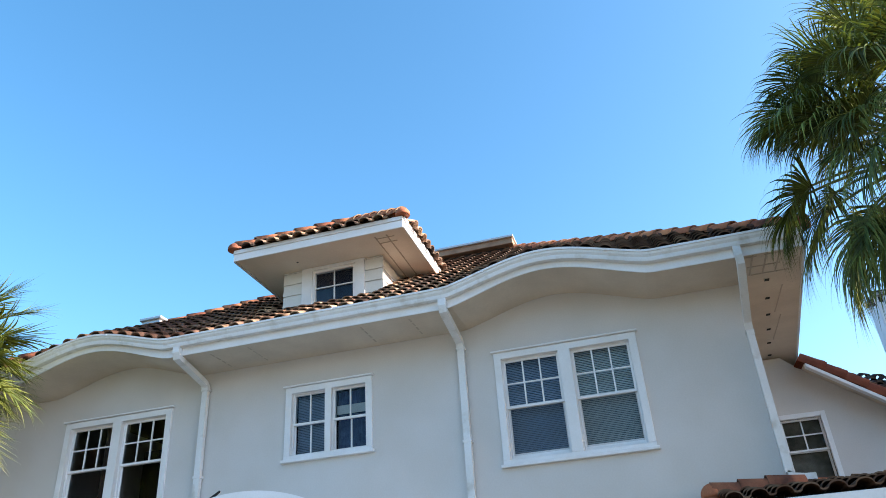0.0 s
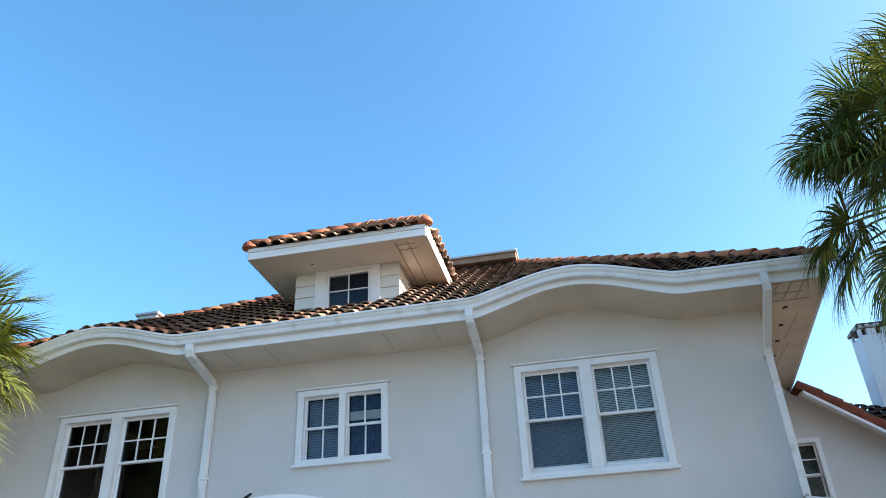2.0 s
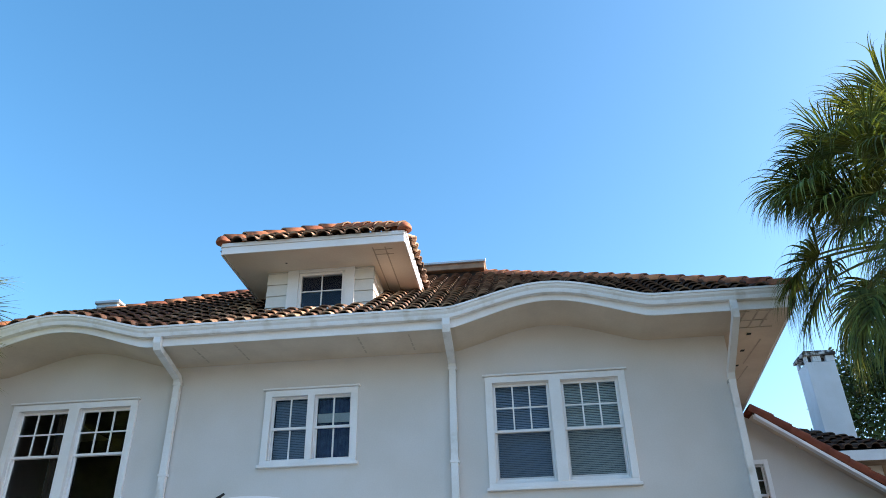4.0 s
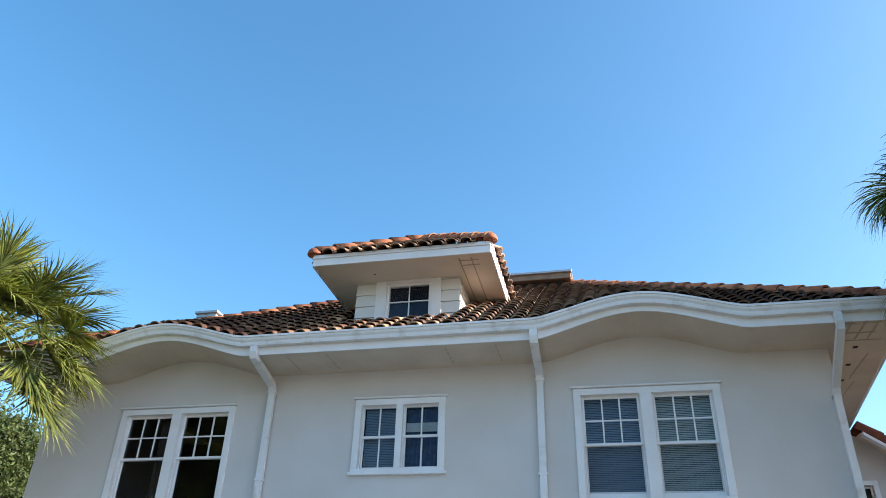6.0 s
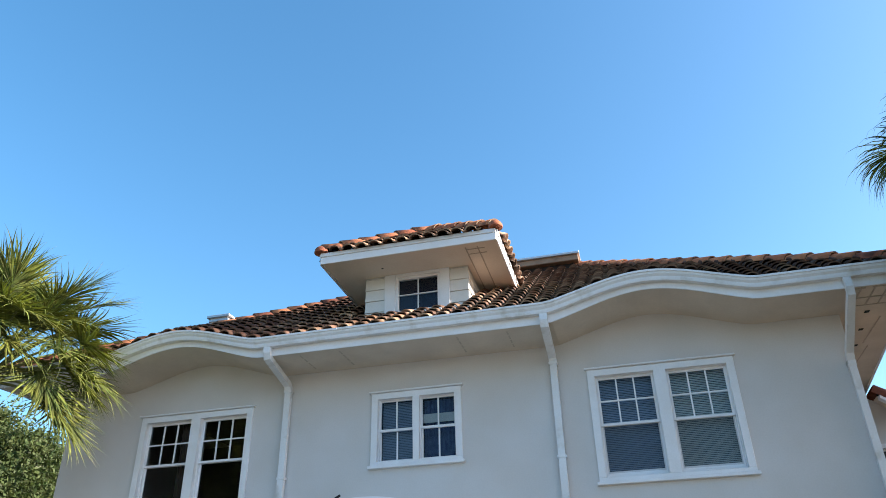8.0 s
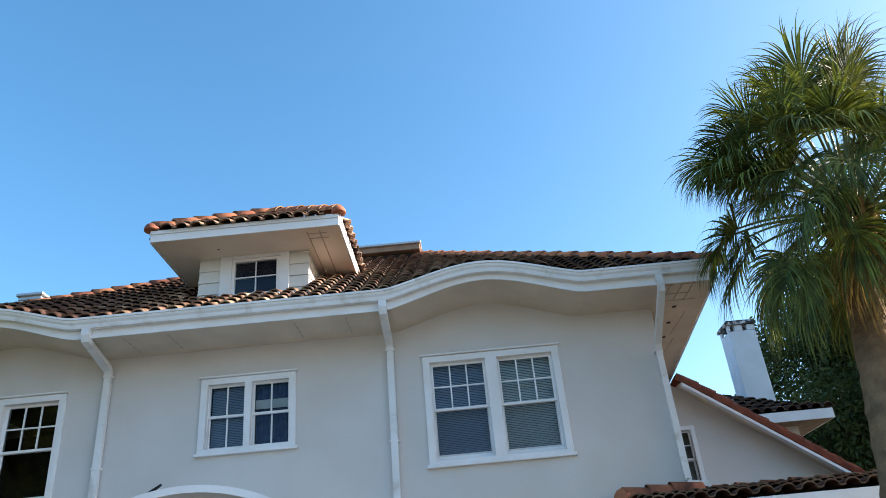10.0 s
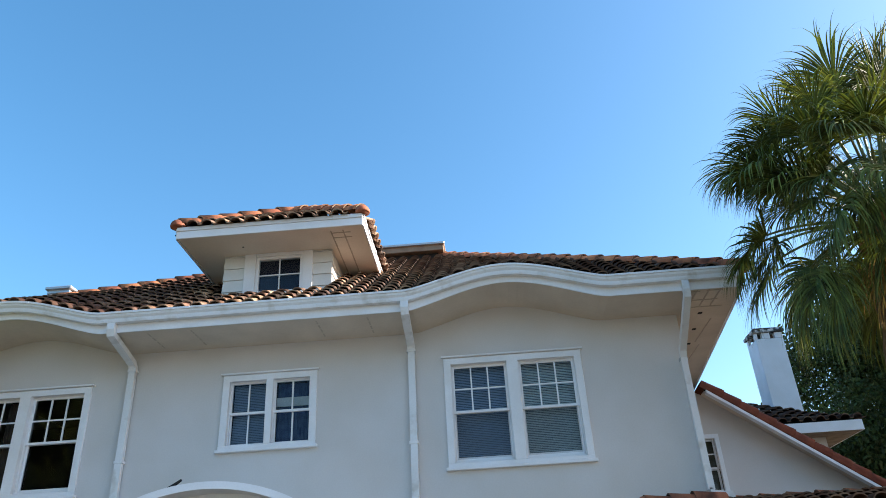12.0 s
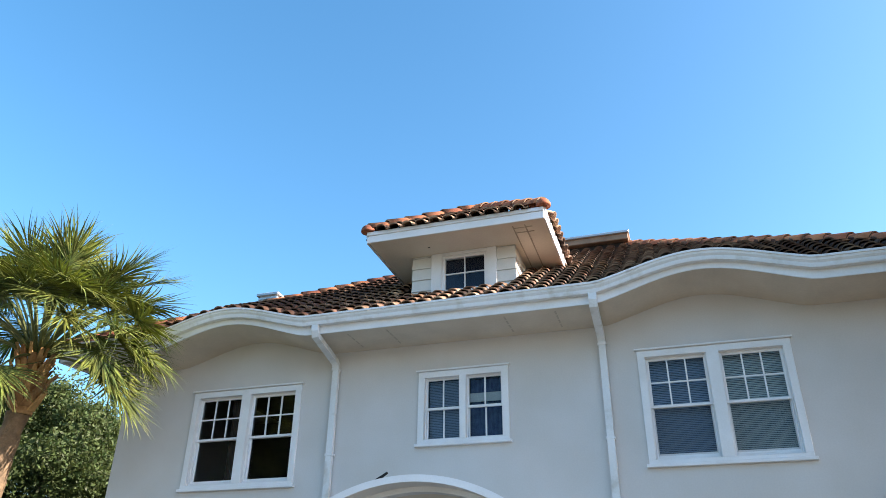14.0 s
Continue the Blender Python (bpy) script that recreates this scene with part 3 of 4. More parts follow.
for a, b, c, d in ((0.1, 0.42, -0.33, -0.31), (0.1, 0.42, -0.17, -0.15), (0.1, 0.12, -0.40, 1.3), (0.3, 0.32, -0.40, 1.6)):
    part("soffit_batten", boxes((DX1 + a, DX1 + b, c, d, DS - 0.006, DS + 0.002)), STAIN, dormer)

part("nail_hole", boxes((-3.2, -3.17, -0.1, -0.07, DS - 0.004, DS + 0.002)), DARK, dormer)

# ---------------------------------------------------------------- roof tiles
TW, TL, EXPO = 0.255, 0.36, 0.285


def tile_profile(thick):
    """Cross-section of an S tile: a barrel beside a shallow pan."""
    pts = []
    r = 0.088
    for i in range(9):
        a = math.pi * i / 8
        pts.append((-0.037 - r * math.cos(a), 0.006 + 0.064 * math.sin(a)))
    pts += [(0.075, -0.004), (0.108, -0.002), (0.132, 0.012)]
    return [(x, z - thick) for x, z in pts]


def tile_data(length=TL, taper=0.93):
    """Points and faces of one tile, its lower end at y = 0, running up along y."""
    top, low = tile_profile(0.0), tile_profile(0.018)
    n = len(top)
    v = [(x, 0, z + 0.06) for x, z in top] + [(x * taper, length, z) for x, z in top] + [(x, 0, z + 0.06) for x, z in low] + [(x * taper, length, z - 0.004) for x, z in low]
    f = []
    for i in range(n - 1):
        f += [(i, i + 1, n + i + 1, n + i), (2 * n + i + 1, 2 * n + i, 3 * n + i, 3 * n + i + 1), (i + 1, i, 2 * n + i, 2 * n + i + 1)]
    return v, f


def cap_data(r0=0.125, r1=0.112, length=0.44, sides=9):
    """A half-round ridge tile, its open lower end at y = 0."""
    v, f = [], []
    for r, y, up in ((r0, 0, 0.03), (r1, length, 0.0), (r0 - 0.02, 0, 0.03), (r1 - 0.02, length, 0.0)):
        for i in range(sides):
            a = math.pi * i / (sides - 1)
            v.append((-r * math.cos(a), y, up + r * math.sin(a)))
    n = sides
    for i in range(n - 1):
        f += [(i, i + 1, n + i + 1, n + i), (2 * n + i + 1, 2 * n + i, 3 * n + i, 3 * n + i + 1), (i + 1, i, 2 * n + i, 2 * n + i + 1)]
    return v, f


def frame_at(p, along, across):
    u = Vector(along).normalized()
    nrm = Vector(across).normalized().cross(u).normalized()
    x = u.cross(nrm)
    return Matrix(((x.x, u.x, nrm.x, p[0]), (x.y, u.y, nrm.y, p[1]), (x.z, u.z, nrm.z, p[2]), (0, 0, 0, 1)))


class TileField:
    """Collects tile poses; near ones become pieces, the others one mesh."""
    def __init__(self):
        self.near, self.far = [], []

    def add(self, m, near):
        jit = Matrix.Rotation(random.uniform(-0.018, 0.018), 4, "Z") @ Matrix.Rotation(random.uniform(-0.012, 0.012), 4, "X")
        m = m @ Matrix.Translation((random.uniform(-0.006, 0.006), random.uniform(-0.012, 0.012), random.uniform(0, 0.006))) @ jit
        (self.near if near else self.far).append(m)

    def build(self, data, name, mat, parent, rest):
        v, f = data
        strips = len(f) // 3

        def dress(me):
            me.materials.append(TILE_RIM)
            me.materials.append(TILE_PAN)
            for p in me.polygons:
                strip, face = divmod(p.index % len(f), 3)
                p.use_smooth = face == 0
                # Pan strips take the painted valley shade, lower ends the rim clay.
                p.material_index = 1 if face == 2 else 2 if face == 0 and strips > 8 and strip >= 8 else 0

        if self.near:
            me = bpy.data.meshes.new(name)
            me.from_pydata(v, [], f)
            me.materials.append(mat)
            dress(me)
            for m in self.near:
                ob = new(name, me)
                ob.parent = parent
                ob.matrix_basis = m
        if self.far:
            vs = np.array([(*p, 1.0) for p in v])
            allv, allf = [], []
            for k, m in enumerate(self.far):
                allv += [tuple(q[:3]) for q in (vs @ np.array(m).T)]
                allf += [tuple(i + k * len(v) for i in q) for q in f]
            ob = raw(rest, allv, allf, mat, parent, "rows of weathered terracotta barrel tiles", kind="stuff")
            dress(ob.data)


RIDGE_Y = 4.9
def hip_right(y): return EX1 - (y + 1.0) * (1 - SKEW)
def hip_left(y): return EX0 + (y + 1.0) * (1 + SKEW)


# deck
yr = RIDGE_Y
zr = roof_z(CX, yr) - 0.05
bm = bmesh.new()
rows = []
ys = [-1.0 + 0.3 * i for i in range(20)]
for y in ys:
    a, b = hip_left(y), hip_right(y)
    rows.append([bm.verts.new((a + (b - a) * i / 60, y, roof_z(a + (b - a) * i / 60, y) - 0.05)) for i in range(61)])
for r0, r1 in zip(rows, rows[1:]):
    for i in range(60):
        bm.faces.new((r0[i], r0[i + 1], r1[i + 1], r1[i]))
back = [bm.verts.new((EX0 + SKEW * 11.9, 10.9, 5.81)), bm.verts.new((EX1 + SKEW * 11.9, 10.9, 5.81))]
bm.faces.new([r[0] for r in rows] + [back[0]])
bm.faces.new([r[-1] for r in reversed(rows)] + [back[1]])
bm.faces.new(list(reversed(rows[-1])) + [back[0], back[1]])
roof = part("roof", bm, UNDERLAY, house, "weathered terracotta barrel-tile hip roof swelling over the eyebrow eaves")

field = TileField()
cosr = 1 / math.sqrt(1 + SLOPE ** 2)
step_y = EXPO * cosr
y = -1.02
while y < RIDGE_Y - 0.1:
    x = EX0 - 0.1
    while x < EX1 + 0.1:
        yc = y + 0.15
        inside = hip_left(yc) + 0.16 < x < hip_right(yc) - 0.16
        cut = DX0 - 0.1 < x < DX1 + 0.1 and y > DY - 0.30 and y < 2.4
        cut = cut or (DX0 - 0.45 < x < DX1 + 0.45 and 1.2 < y < 2.9)
        if inside and not cut:
            p = Vector((x, y, roof_z(x, y) + 0.004))
            up = Vector((x, y + 0.3, roof_z(x, y + 0.3) + 0.004)) - p
            ac = Vector((x + 0.06, y, roof_z(x + 0.06, y))) - Vector((x - 0.06, y, roof_z(x - 0.06, y)))
            field.add(frame_at(p, up, ac), y < 0.2)
        x += TW
    y += step_y
# the two side slopes and the back slope
for sgn, ex in ((1, EX1), (-1, EX0)):
    d = 0.0
    while d < 5.6:
        yy = -0.8 + d
        while yy < 10.6 - d:
            x = ex - sgn * d + SKEW * (yy + 1)
            p = Vector((x - sgn * 0.05, yy, 5.77 + SLOPE * d))
            field.add(frame_at(p, (-sgn, 0, SLOPE), (0, sgn, 0)), False)
            yy += TW
        d += step_y
d = 0.0
while d < 5.6:
    x = EX0 + d + SKEW * 11.9
    while x < EX1 - d + SKEW * 11.9:
        field.add(frame_at(Vector((x - SKEW * d, 10.95 - d, 5.77 + SLOPE * d)), (0, -1, SLOPE), (-1, 0, 0)), False)
        x += TW
    d += step_y
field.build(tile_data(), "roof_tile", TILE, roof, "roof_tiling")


def cap_row(a, b, parent, field, near=True, step=0.37):
    a, b = Vector(a), Vector(b)
    d = b - a
    n = int(d.length / step)
    across = d.normalized().cross(Vector((0, 0, 1)))
    for i in range(n):
        field.add(frame_at(a + d * (i / n), d, across), near)


def hip_end(p, parent, r=0.12):
    """The rounded tile that closes the foot of a hip."""
    bm = bmesh.new()
    bmesh.ops.create_uvsphere(bm, u_segments=16, v_segments=10, radius=r)
    for v in bm.verts:
        v.co = Vector((v.co.x, v.co.y, max(v.co.z, -0.02))) + Vector(p)
    return part("hip_end_tile", bm, CAP, parent, "rounded terracotta hip end tile", smooth=True)


caps = TileField()
h0 = -0.01
cap_row((EX1 + 0.02, -1.05, 5.80 + h0), (hip_right(yr), yr, zr + 0.06 + h0), roof, caps)
cap_row((EX0 - 0.02, -1.05, 5.80 + h0), (hip_left(yr), yr, zr + 0.06 + h0), roof, caps)
cap_row((hip_left(yr), yr, zr + 0.06 + h0), (hip_right(yr), yr, zr + 0.06 + h0), roof, caps)
cap_row((EX1 + 1.21, 10.92, 5.80 + h0), (hip_right(yr), yr, zr + 0.06 + h0), roof, caps, False)
cap_row((EX0 + 1.17, 10.92, 5.80 + h0), (hip_left(yr), yr, zr + 0.06 + h0), roof, caps, False)
hip_end((EX1 + 0.0, -1.03, 5.80 + h0), roof)
hip_end((EX0 + 0.0, -1.03, 5.80 + h0), roof)
caps.build(cap_data(), "ridge_cap", CAP, roof, "ridge_caps")

# ---------------------------------------------------------------- dormer roof
dsl = 0.645
hw = (DE1 - DE0) / 2
dcx = (DE0 + DE1) / 2
dz = DS + 0.18
py = DEY + hw
pz = dz + dsl * hw
droof = part("dormer_roof", shaped([(DE0 + 0.02, DEY + 0.02, dz - 0.04), (DE1 - 0.02, DEY + 0.02, dz - 0.04), (DE1 - 0.02, 3.3, dz - 0.04), (DE0 + 0.02, 3.3, dz - 0.04), (dcx, py, pz - 0.05), (dcx, 3.3, pz - 0.05)],
     [(0, 1, 4), (1, 2, 5, 4), (3, 0, 4, 5), (0, 3, 2, 1), (2, 3, 5)]), UNDERLAY, house, "hipped terracotta tile roof of the dormer")
df = TileField()
dst = EXPO / math.sqrt(1 + dsl ** 2)
d = -0.05
while d < hw - 0.1:
    x = DE0 + 0.08
    while x < DE1:
        if DE0 + d + 0.16 < x < DE1 - d - 0.18:
            df.add(frame_at(Vector((x, DEY - 0.03 + d, dz - 0.03 + dsl * d)), (0, 1, dsl), (1, 0, 0)), True)
        x += TW * 0.92
    for sgn, ex in ((1, DE1), (-1, DE0)):
        yy = DEY + 0.1
        while yy < 1.75 + d * 0.9:
            if yy > DEY + d + 0.26:
                df.add(frame_at(Vector((ex - sgn * (d - 0.03), yy, dz - 0.03 + dsl * d)), (-sgn, 0, dsl), (0, sgn, 0)), True)
            yy += TW * 0.92
    d += dst
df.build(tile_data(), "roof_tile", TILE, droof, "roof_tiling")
dc = TileField()
hip_end((DE1 + 0.0, DEY + 0.0, dz + 0.03), droof)
hip_end((DE0 + 0.0, DEY + 0.0, dz + 0.03), droof)
cap_row((DE1 - 0.03, DEY + 0.03, dz + 0.035), (dcx, py, pz + 0.06), droof, dc)
cap_row((DE0 + 0.03, DEY + 0.03, dz + 0.035), (dcx, py, pz + 0.06), droof, dc)
cap_row((dcx, py, pz + 0.05), (dcx, 3.25, pz + 0.05), droof, dc)
dc.build(cap_data(), "ridge_cap", CAP, droof, "ridge_caps")

# ---------------------------------------------------------------- flat collector box and vent on the roof
box_top = part("roof_box", bevelled(boxes((-1.75, -0.02, 3.6, 5.4, 8.90, 9.06)), 0.01), WOOD, house, "low flat-topped box with pale metal edge on the roof")
part("metal_edge", bevelled(boxes((-1.78, 0.01, 3.55, 5.43, 9.03, 9.085)), 0.008), METAL, box_top)
part("curb", boxes((-1.6, -0.15, 3.75, 5.3, 8.2, 8.898)), DARK, box_top)
vent = part("roof_vent", bevelled(boxes((-7.42, -6.92, 1.35, 1.8, 7.52, 7.58), (-7.39, -6.95, 1.38, 1.77, 7.44, 7.50)), 0.01), METAL, house, "small pale metal roof vent")
part("vent_base", boxes((-7.36, -6.98, 1.4, 1.75, 6.95, 7.519)), WHITE, vent)

# ---------------------------------------------------------------- wing with a raked roof
WY = 3.62
wing = tagged(new("wing"), "single-storey cream stucco wing with a raking tile roof", "house wing")
RX0, RZ0, RS = 4.66, 5.52, 0.735      # rake line: top end and fall


def rake_z(x): return RZ0 - RS * (x - RX0)


x_end = 7.45
bm = shaped([(x, y, z) for y in (WY, WY + 0.2) for x, z in ((3.9, 0), (4.16, 0), (4.16, 5.553), (3.9, 5.553))], [(0, 1, 2, 3), (4, 7, 6, 5), (0, 4, 5, 1), (1, 5, 6, 2), (2, 6, 7, 3), (3, 7, 4, 0)])
part("wall", bm, STUCCO, wing)
poly = [(4.161, 4.50), (4.92, 4.50), (4.92, 0.0), (x_end, 0.0), (x_end, rake_z(x_end) - 0.12), (RX0, rake_z(RX0) - 0.12), (4.5, 5.553), (4.161, 5.553)]
n = len(poly)
part("wall", shaped([(x, y, z) for y in (WY, WY + 0.2) for x, z in poly], [tuple(range(n)), tuple(range(2 * n - 1, n - 1, -1))] + [(i, i + n, (i + 1) % n + n, (i + 1) % n) for i in range(n)]), STUCCO, wing)
part("wall", boxes((4.161, 4.919, WY, WY + 0.2, 0, 2.9)), STUCCO, wing)
part("wall", boxes((x_end - 0.2, x_end, WY + 0.201, 9.4, 0, rake_z(x_end) - 0.1)), STUCCO, wing)
ww = part("window", frame_box(4.13, 4.95, 2.88, 4.53, WY - 0.03, WY + 0.05, 0.08), WHITE, wing, "white sash window with dark glass")
part("upper_sash", frame_box(4.21, 4.87, 3.90, 4.45, WY + 0.055, WY + 0.09, 0.035), WHITE, ww)
part("lower_sash", frame_box(4.21, 4.87, 2.96, 3.92, WY + 0.093, WY + 0.125, 0.035), WHITE, ww)
bars(4.245, 4.835, 3.935, 4.415, WY + 0.058, WY + 0.083, 2, 2, ww)
for z0, z1, y in ((3.91, 4.44, WY + 0.073), (2.97, 3.91, WY + 0.11)):
    g = part("pane", shaped([(4.22, y, z0), (4.86, y, z0), (4.86, y, z1), (4.22, y, z1)], [(0, 1, 2, 3)]), GLASS, ww)
    g.visible_shadow = False
# Near-black sheet added in place of the wing room's darkness.
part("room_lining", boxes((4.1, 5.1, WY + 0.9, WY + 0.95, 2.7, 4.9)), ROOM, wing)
part("curtain", boxes((4.17, 4.91, WY + 0.15, WY + 0.16, 2.9, 4.5)), LINEN, ww, "drawn brown-grey linen curtain")
# raking board, roof deck and tiles
RY = WY - 0.30
def sloped(x0, x1, y0, y1, dz0, dz1):
    return shaped([(x, y, rake_z(x) + dzz) for dzz in (dz0, dz1) for x, y in ((x0, y0), (x1, y0), (x1, y1), (x0, y1))], [(0, 1, 2, 3), (4, 7, 6, 5), (0, 4, 5, 1), (1, 5, 6, 2), (2, 6, 7, 3), (3, 7, 4, 0)])


wroof = part("roof", sloped(4.86, 8.0, RY + 0.03, 9.8, -0.02, 0.03), UNDERLAY, wing, "raking terracotta tile roof")
part("rake_board", sloped(4.80, 8.0, RY - 0.115, RY + 0.028, -0.20, -0.14), WHITE, wing)
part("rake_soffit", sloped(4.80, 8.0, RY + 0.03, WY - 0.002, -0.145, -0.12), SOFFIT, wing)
part("eave_board", boxes((7.98, 8.03, RY + 0.03, 9.8, rake_z(8.0) - 0.15, rake_z(8.0) + 0.02)), WHITE, wing)
wf = TileField()
st = EXPO / math.sqrt(1 + RS ** 2)
x = 8.08
while x > 4.9:
    yy = RY + 0.22
    while yy < 9.7:
        wf.add(frame_at(Vector((x, yy, rake_z(x) + 0.04)), (-1, 0, RS), (0, 1, 0)), False)
        yy += TW
    x -= st
wf.build(tile_data(), "roof_tile", TILE, wroof, "roof_tiling")
wc = TileField()
cap_row((8.1, RY + 0.10, rake_z(8.1) - 0.145), (4.76, RY + 0.10, rake_z(4.76) - 0.145), wroof, wc, step=0.34)
wc.build(cap_data(0.21, 0.20), "verge_tile", VERGE, wroof, "verge_tiles")
# cross roof behind the rake, with its own eave
SX0, SX1, SY, SZ = 5.9, 8.32, 5.0, 4.92
cross = part("cross_roof", shaped([(SX0, SY, SZ), (SX1, SY, SZ), (SX1, 9.0, SZ), (SX0, 9.0, SZ), (6.2, 6.4, 5.75), (7.4, 6.4, 5.5), (7.4, 9.0, 5.5), (6.2, 9.0, 5.75)], [(0, 1, 5, 4), (1, 2, 6, 5), (5, 6, 7, 4), (0, 4, 7, 3), (0, 3, 2, 1), (2, 3, 7, 6)]), UNDERLAY, wing, "small terracotta tile roof with white fascia")
part("fascia", bevelled(boxes((SX0, SX1 + 0.02, SY - 0.025, SY - 0.002, SZ - 0.20, SZ + 0.01)), 0.005), WHITE, cross)
part("fascia", bevelled(boxes((SX1 + 0.002, SX1 + 0.025, SY, 9.0, SZ - 0.20, SZ + 0.01)), 0.005), WHITE, cross)
part("soffit", boxes((SX0, SX1 - 0.002, SY, 9.0, SZ - 0.19, SZ - 0.16)), WOOD, cross)
part("wall", boxes((SX0 + 0.1, SX1 - 0.55, SY + 0.55, 8.9, 2.0, SZ - 0.191)), STUCCO, cross)
cf = TileField()
d = -0.04
while d < 1.4:
    x = SX0 + 0.1
    while x < SX1 - d * 0.6:
        cf.add(frame_at(Vector((x, SY + d, SZ + 0.02 + d * (0.83 - 0.21 * (x - 6.2)) / 1.4)), (0, 1, (0.83 - 0.21 * (x - 6.2)) / 1.4), (1, 0, -0.1)), True)
        x += TW
    d += 0.33
cf.build(tile_data(), "roof_tile", TILE, cross, "roof_tiling")
# chimney
CHX0, CHX1, CHY = 7.27, 7.93, 6.6
chim = part("chimney", bevelled(boxes((CHX0, CHX1, CHY, CHY + 0.62, 4.9, 7.36)), 0.012), WHITE, wing, "white painted masonry chimney with a soot-stained cap")
for a, b in ((0.0, 0.06), (0.17, 0.36), (0.47, 0.66)):
    part("pier", bevelled(boxes((CHX0 + a, CHX0 + b, CHY, CHY + 0.12, 7.362, 7.51)), 0.006), WHITE, chim)
    part("pier", bevelled(boxes((CHX0 + a, CHX0 + b, CHY + 0.5, CHY + 0.62, 7.362, 7.51)), 0.006), WHITE, chim)
part("flue", boxes((CHX0 + 0.1, CHX1 - 0.1, CHY + 0.16, CHY + 0.46, 7.362, 7.508)), SOOT, chim)
part("cap", bevelled(boxes((CHX0 - 0.05, CHX1 + 0.05, CHY - 0.05, CHY + 0.67, 7.512, 7.59)), 0.012), CAPSTONE, chim, "white cap slab with black soot stains")
part("cap_course", bevelled(boxes((CHX0 - 0.01, CHX1 + 0.01, CHY - 0.01, CHY + 0.63, 7.592, 7.64)), 0.012), CAPSTONE, chim)

# ---------------------------------------------------------------- side porch roof at the corner
porch = tagged(new("side_porch"), "low terracotta porch roof with white fascia below the house corner", "porch")
PZ, PS = 2.80, 0.17
proof = part("roof", shaped([(x, y, PZ + PS * y - 0.05 + dz_) for dz_ in (-0.03, 0) for x, y in ((2.68, -0.002), (9.0, -0.002), (9.0, -1.5), (2.68, -1.5))], [(0, 1, 2, 3), (4, 7, 6, 5), (0, 4, 5, 1), (1, 5, 6, 2), (2, 6, 7, 3), (3, 7, 4, 0)]), UNDERLAY, porch)
part("fascia", bevelled(boxes((2.52, 9.0, -1.545, -1.517, 2.33, 2.52)), 0.005), WHITE, porch)
part("post", boxes((2.7, 2.9, -1.45, -1.25, 0, 2.46)), STUCCO, porch)
part("post", boxes((8.6, 8.8, -1.45, -1.25, 0, 2.46)), STUCCO, porch)
pf = TileField()
d = 0.0
while d < 1.5:
    x = 2.78
    while x < 9.0:
        pf.add(frame_at(Vector((x, -1.54 + d, PZ + PS * (-1.54 + d) - 0.02)), (0, 1, PS), (1, 0, 0)), False)
        x += TW
    d += 0.36
pf.build(tile_data(), "roof_tile", TILE, proof, "roof_tiling")
pc = TileField()
cap_row((2.60, -0.27, 2.79), (3.6, -0.18, 2.82), proof, pc, step=0.30)
hip_end((2.62, -0.27, 2.80), proof, 0.145)
cap_row((3.95, 0.4, 2.81), (9.0, 0.4, 2.81), proof, pc)
pc.build(cap_data(0.135, 0.115), "ridge_cap", CAP, proof, "ridge_caps")
part("roof_behind", boxes((3.9, 9.0, 0.3, WY - 0.01, 2.74, 2.82)), UNDERLAY, porch)

# ---------------------------------------------------------------- arched entrance hood
hood = tagged(new("entrance_hood"), "white arched stucco entrance hood below the middle window", "entrance hood")
HCX, HR, HY = -2.48, 2.20, -2.62        # middle, radius and front of the hood
HZ = 3.045 - HR


def arch_ring(r0, r1, y0, y1, half=0.68, n=36):
    bm = bmesh.new()
    secs = []
    for i in range(n + 1):
        a = -half + 2 * half * i / n
        s, c = math.sin(a), math.cos(a)
        secs.append([(HCX + r * s, y, HZ + r * c) for r, y in ((r0, y0), (r1, y0), (r1, y1), (r0, y1))])
    sweep(bm, secs)
    return bm


part("arch_trim", arch_ring(HR - 0.078, HR, HY, HY + 0.32), WHITE, hood)
part("inner_arch", arch_ring(HR - 0.136, HR - 0.02, HY + 0.322, HY + 0.50), WHITE, hood)
part("vault", arch_ring(HR - 0.134, HR - 0.02, HY + 0.502, -0.002), CREAM, hood)
for s in (-1, 1):
    for y0, y1 in ((HY + 0.02, HY + 0.34), (-0.34, -0.004)):
        part("pier", bevelled(boxes((HCX + s * 1.30 - 0.15, HCX + s * 1.30 + 0.15, y0, y1, 0.0, HZ + 1.66)), 0.01), STUCCO, hood)
bm = bmesh.new()
tube(bm, [(-2.90, HY + 0.05, 3.012), (-2.82, HY + 0.05, 3.045), (-2.75, HY + 0.04, 3.085)], [0.009, 0.017, 0.013], 6)
tagged(part("twig", bm, DARK, None), "short dark dead twig lying on the entrance hood", "twig")


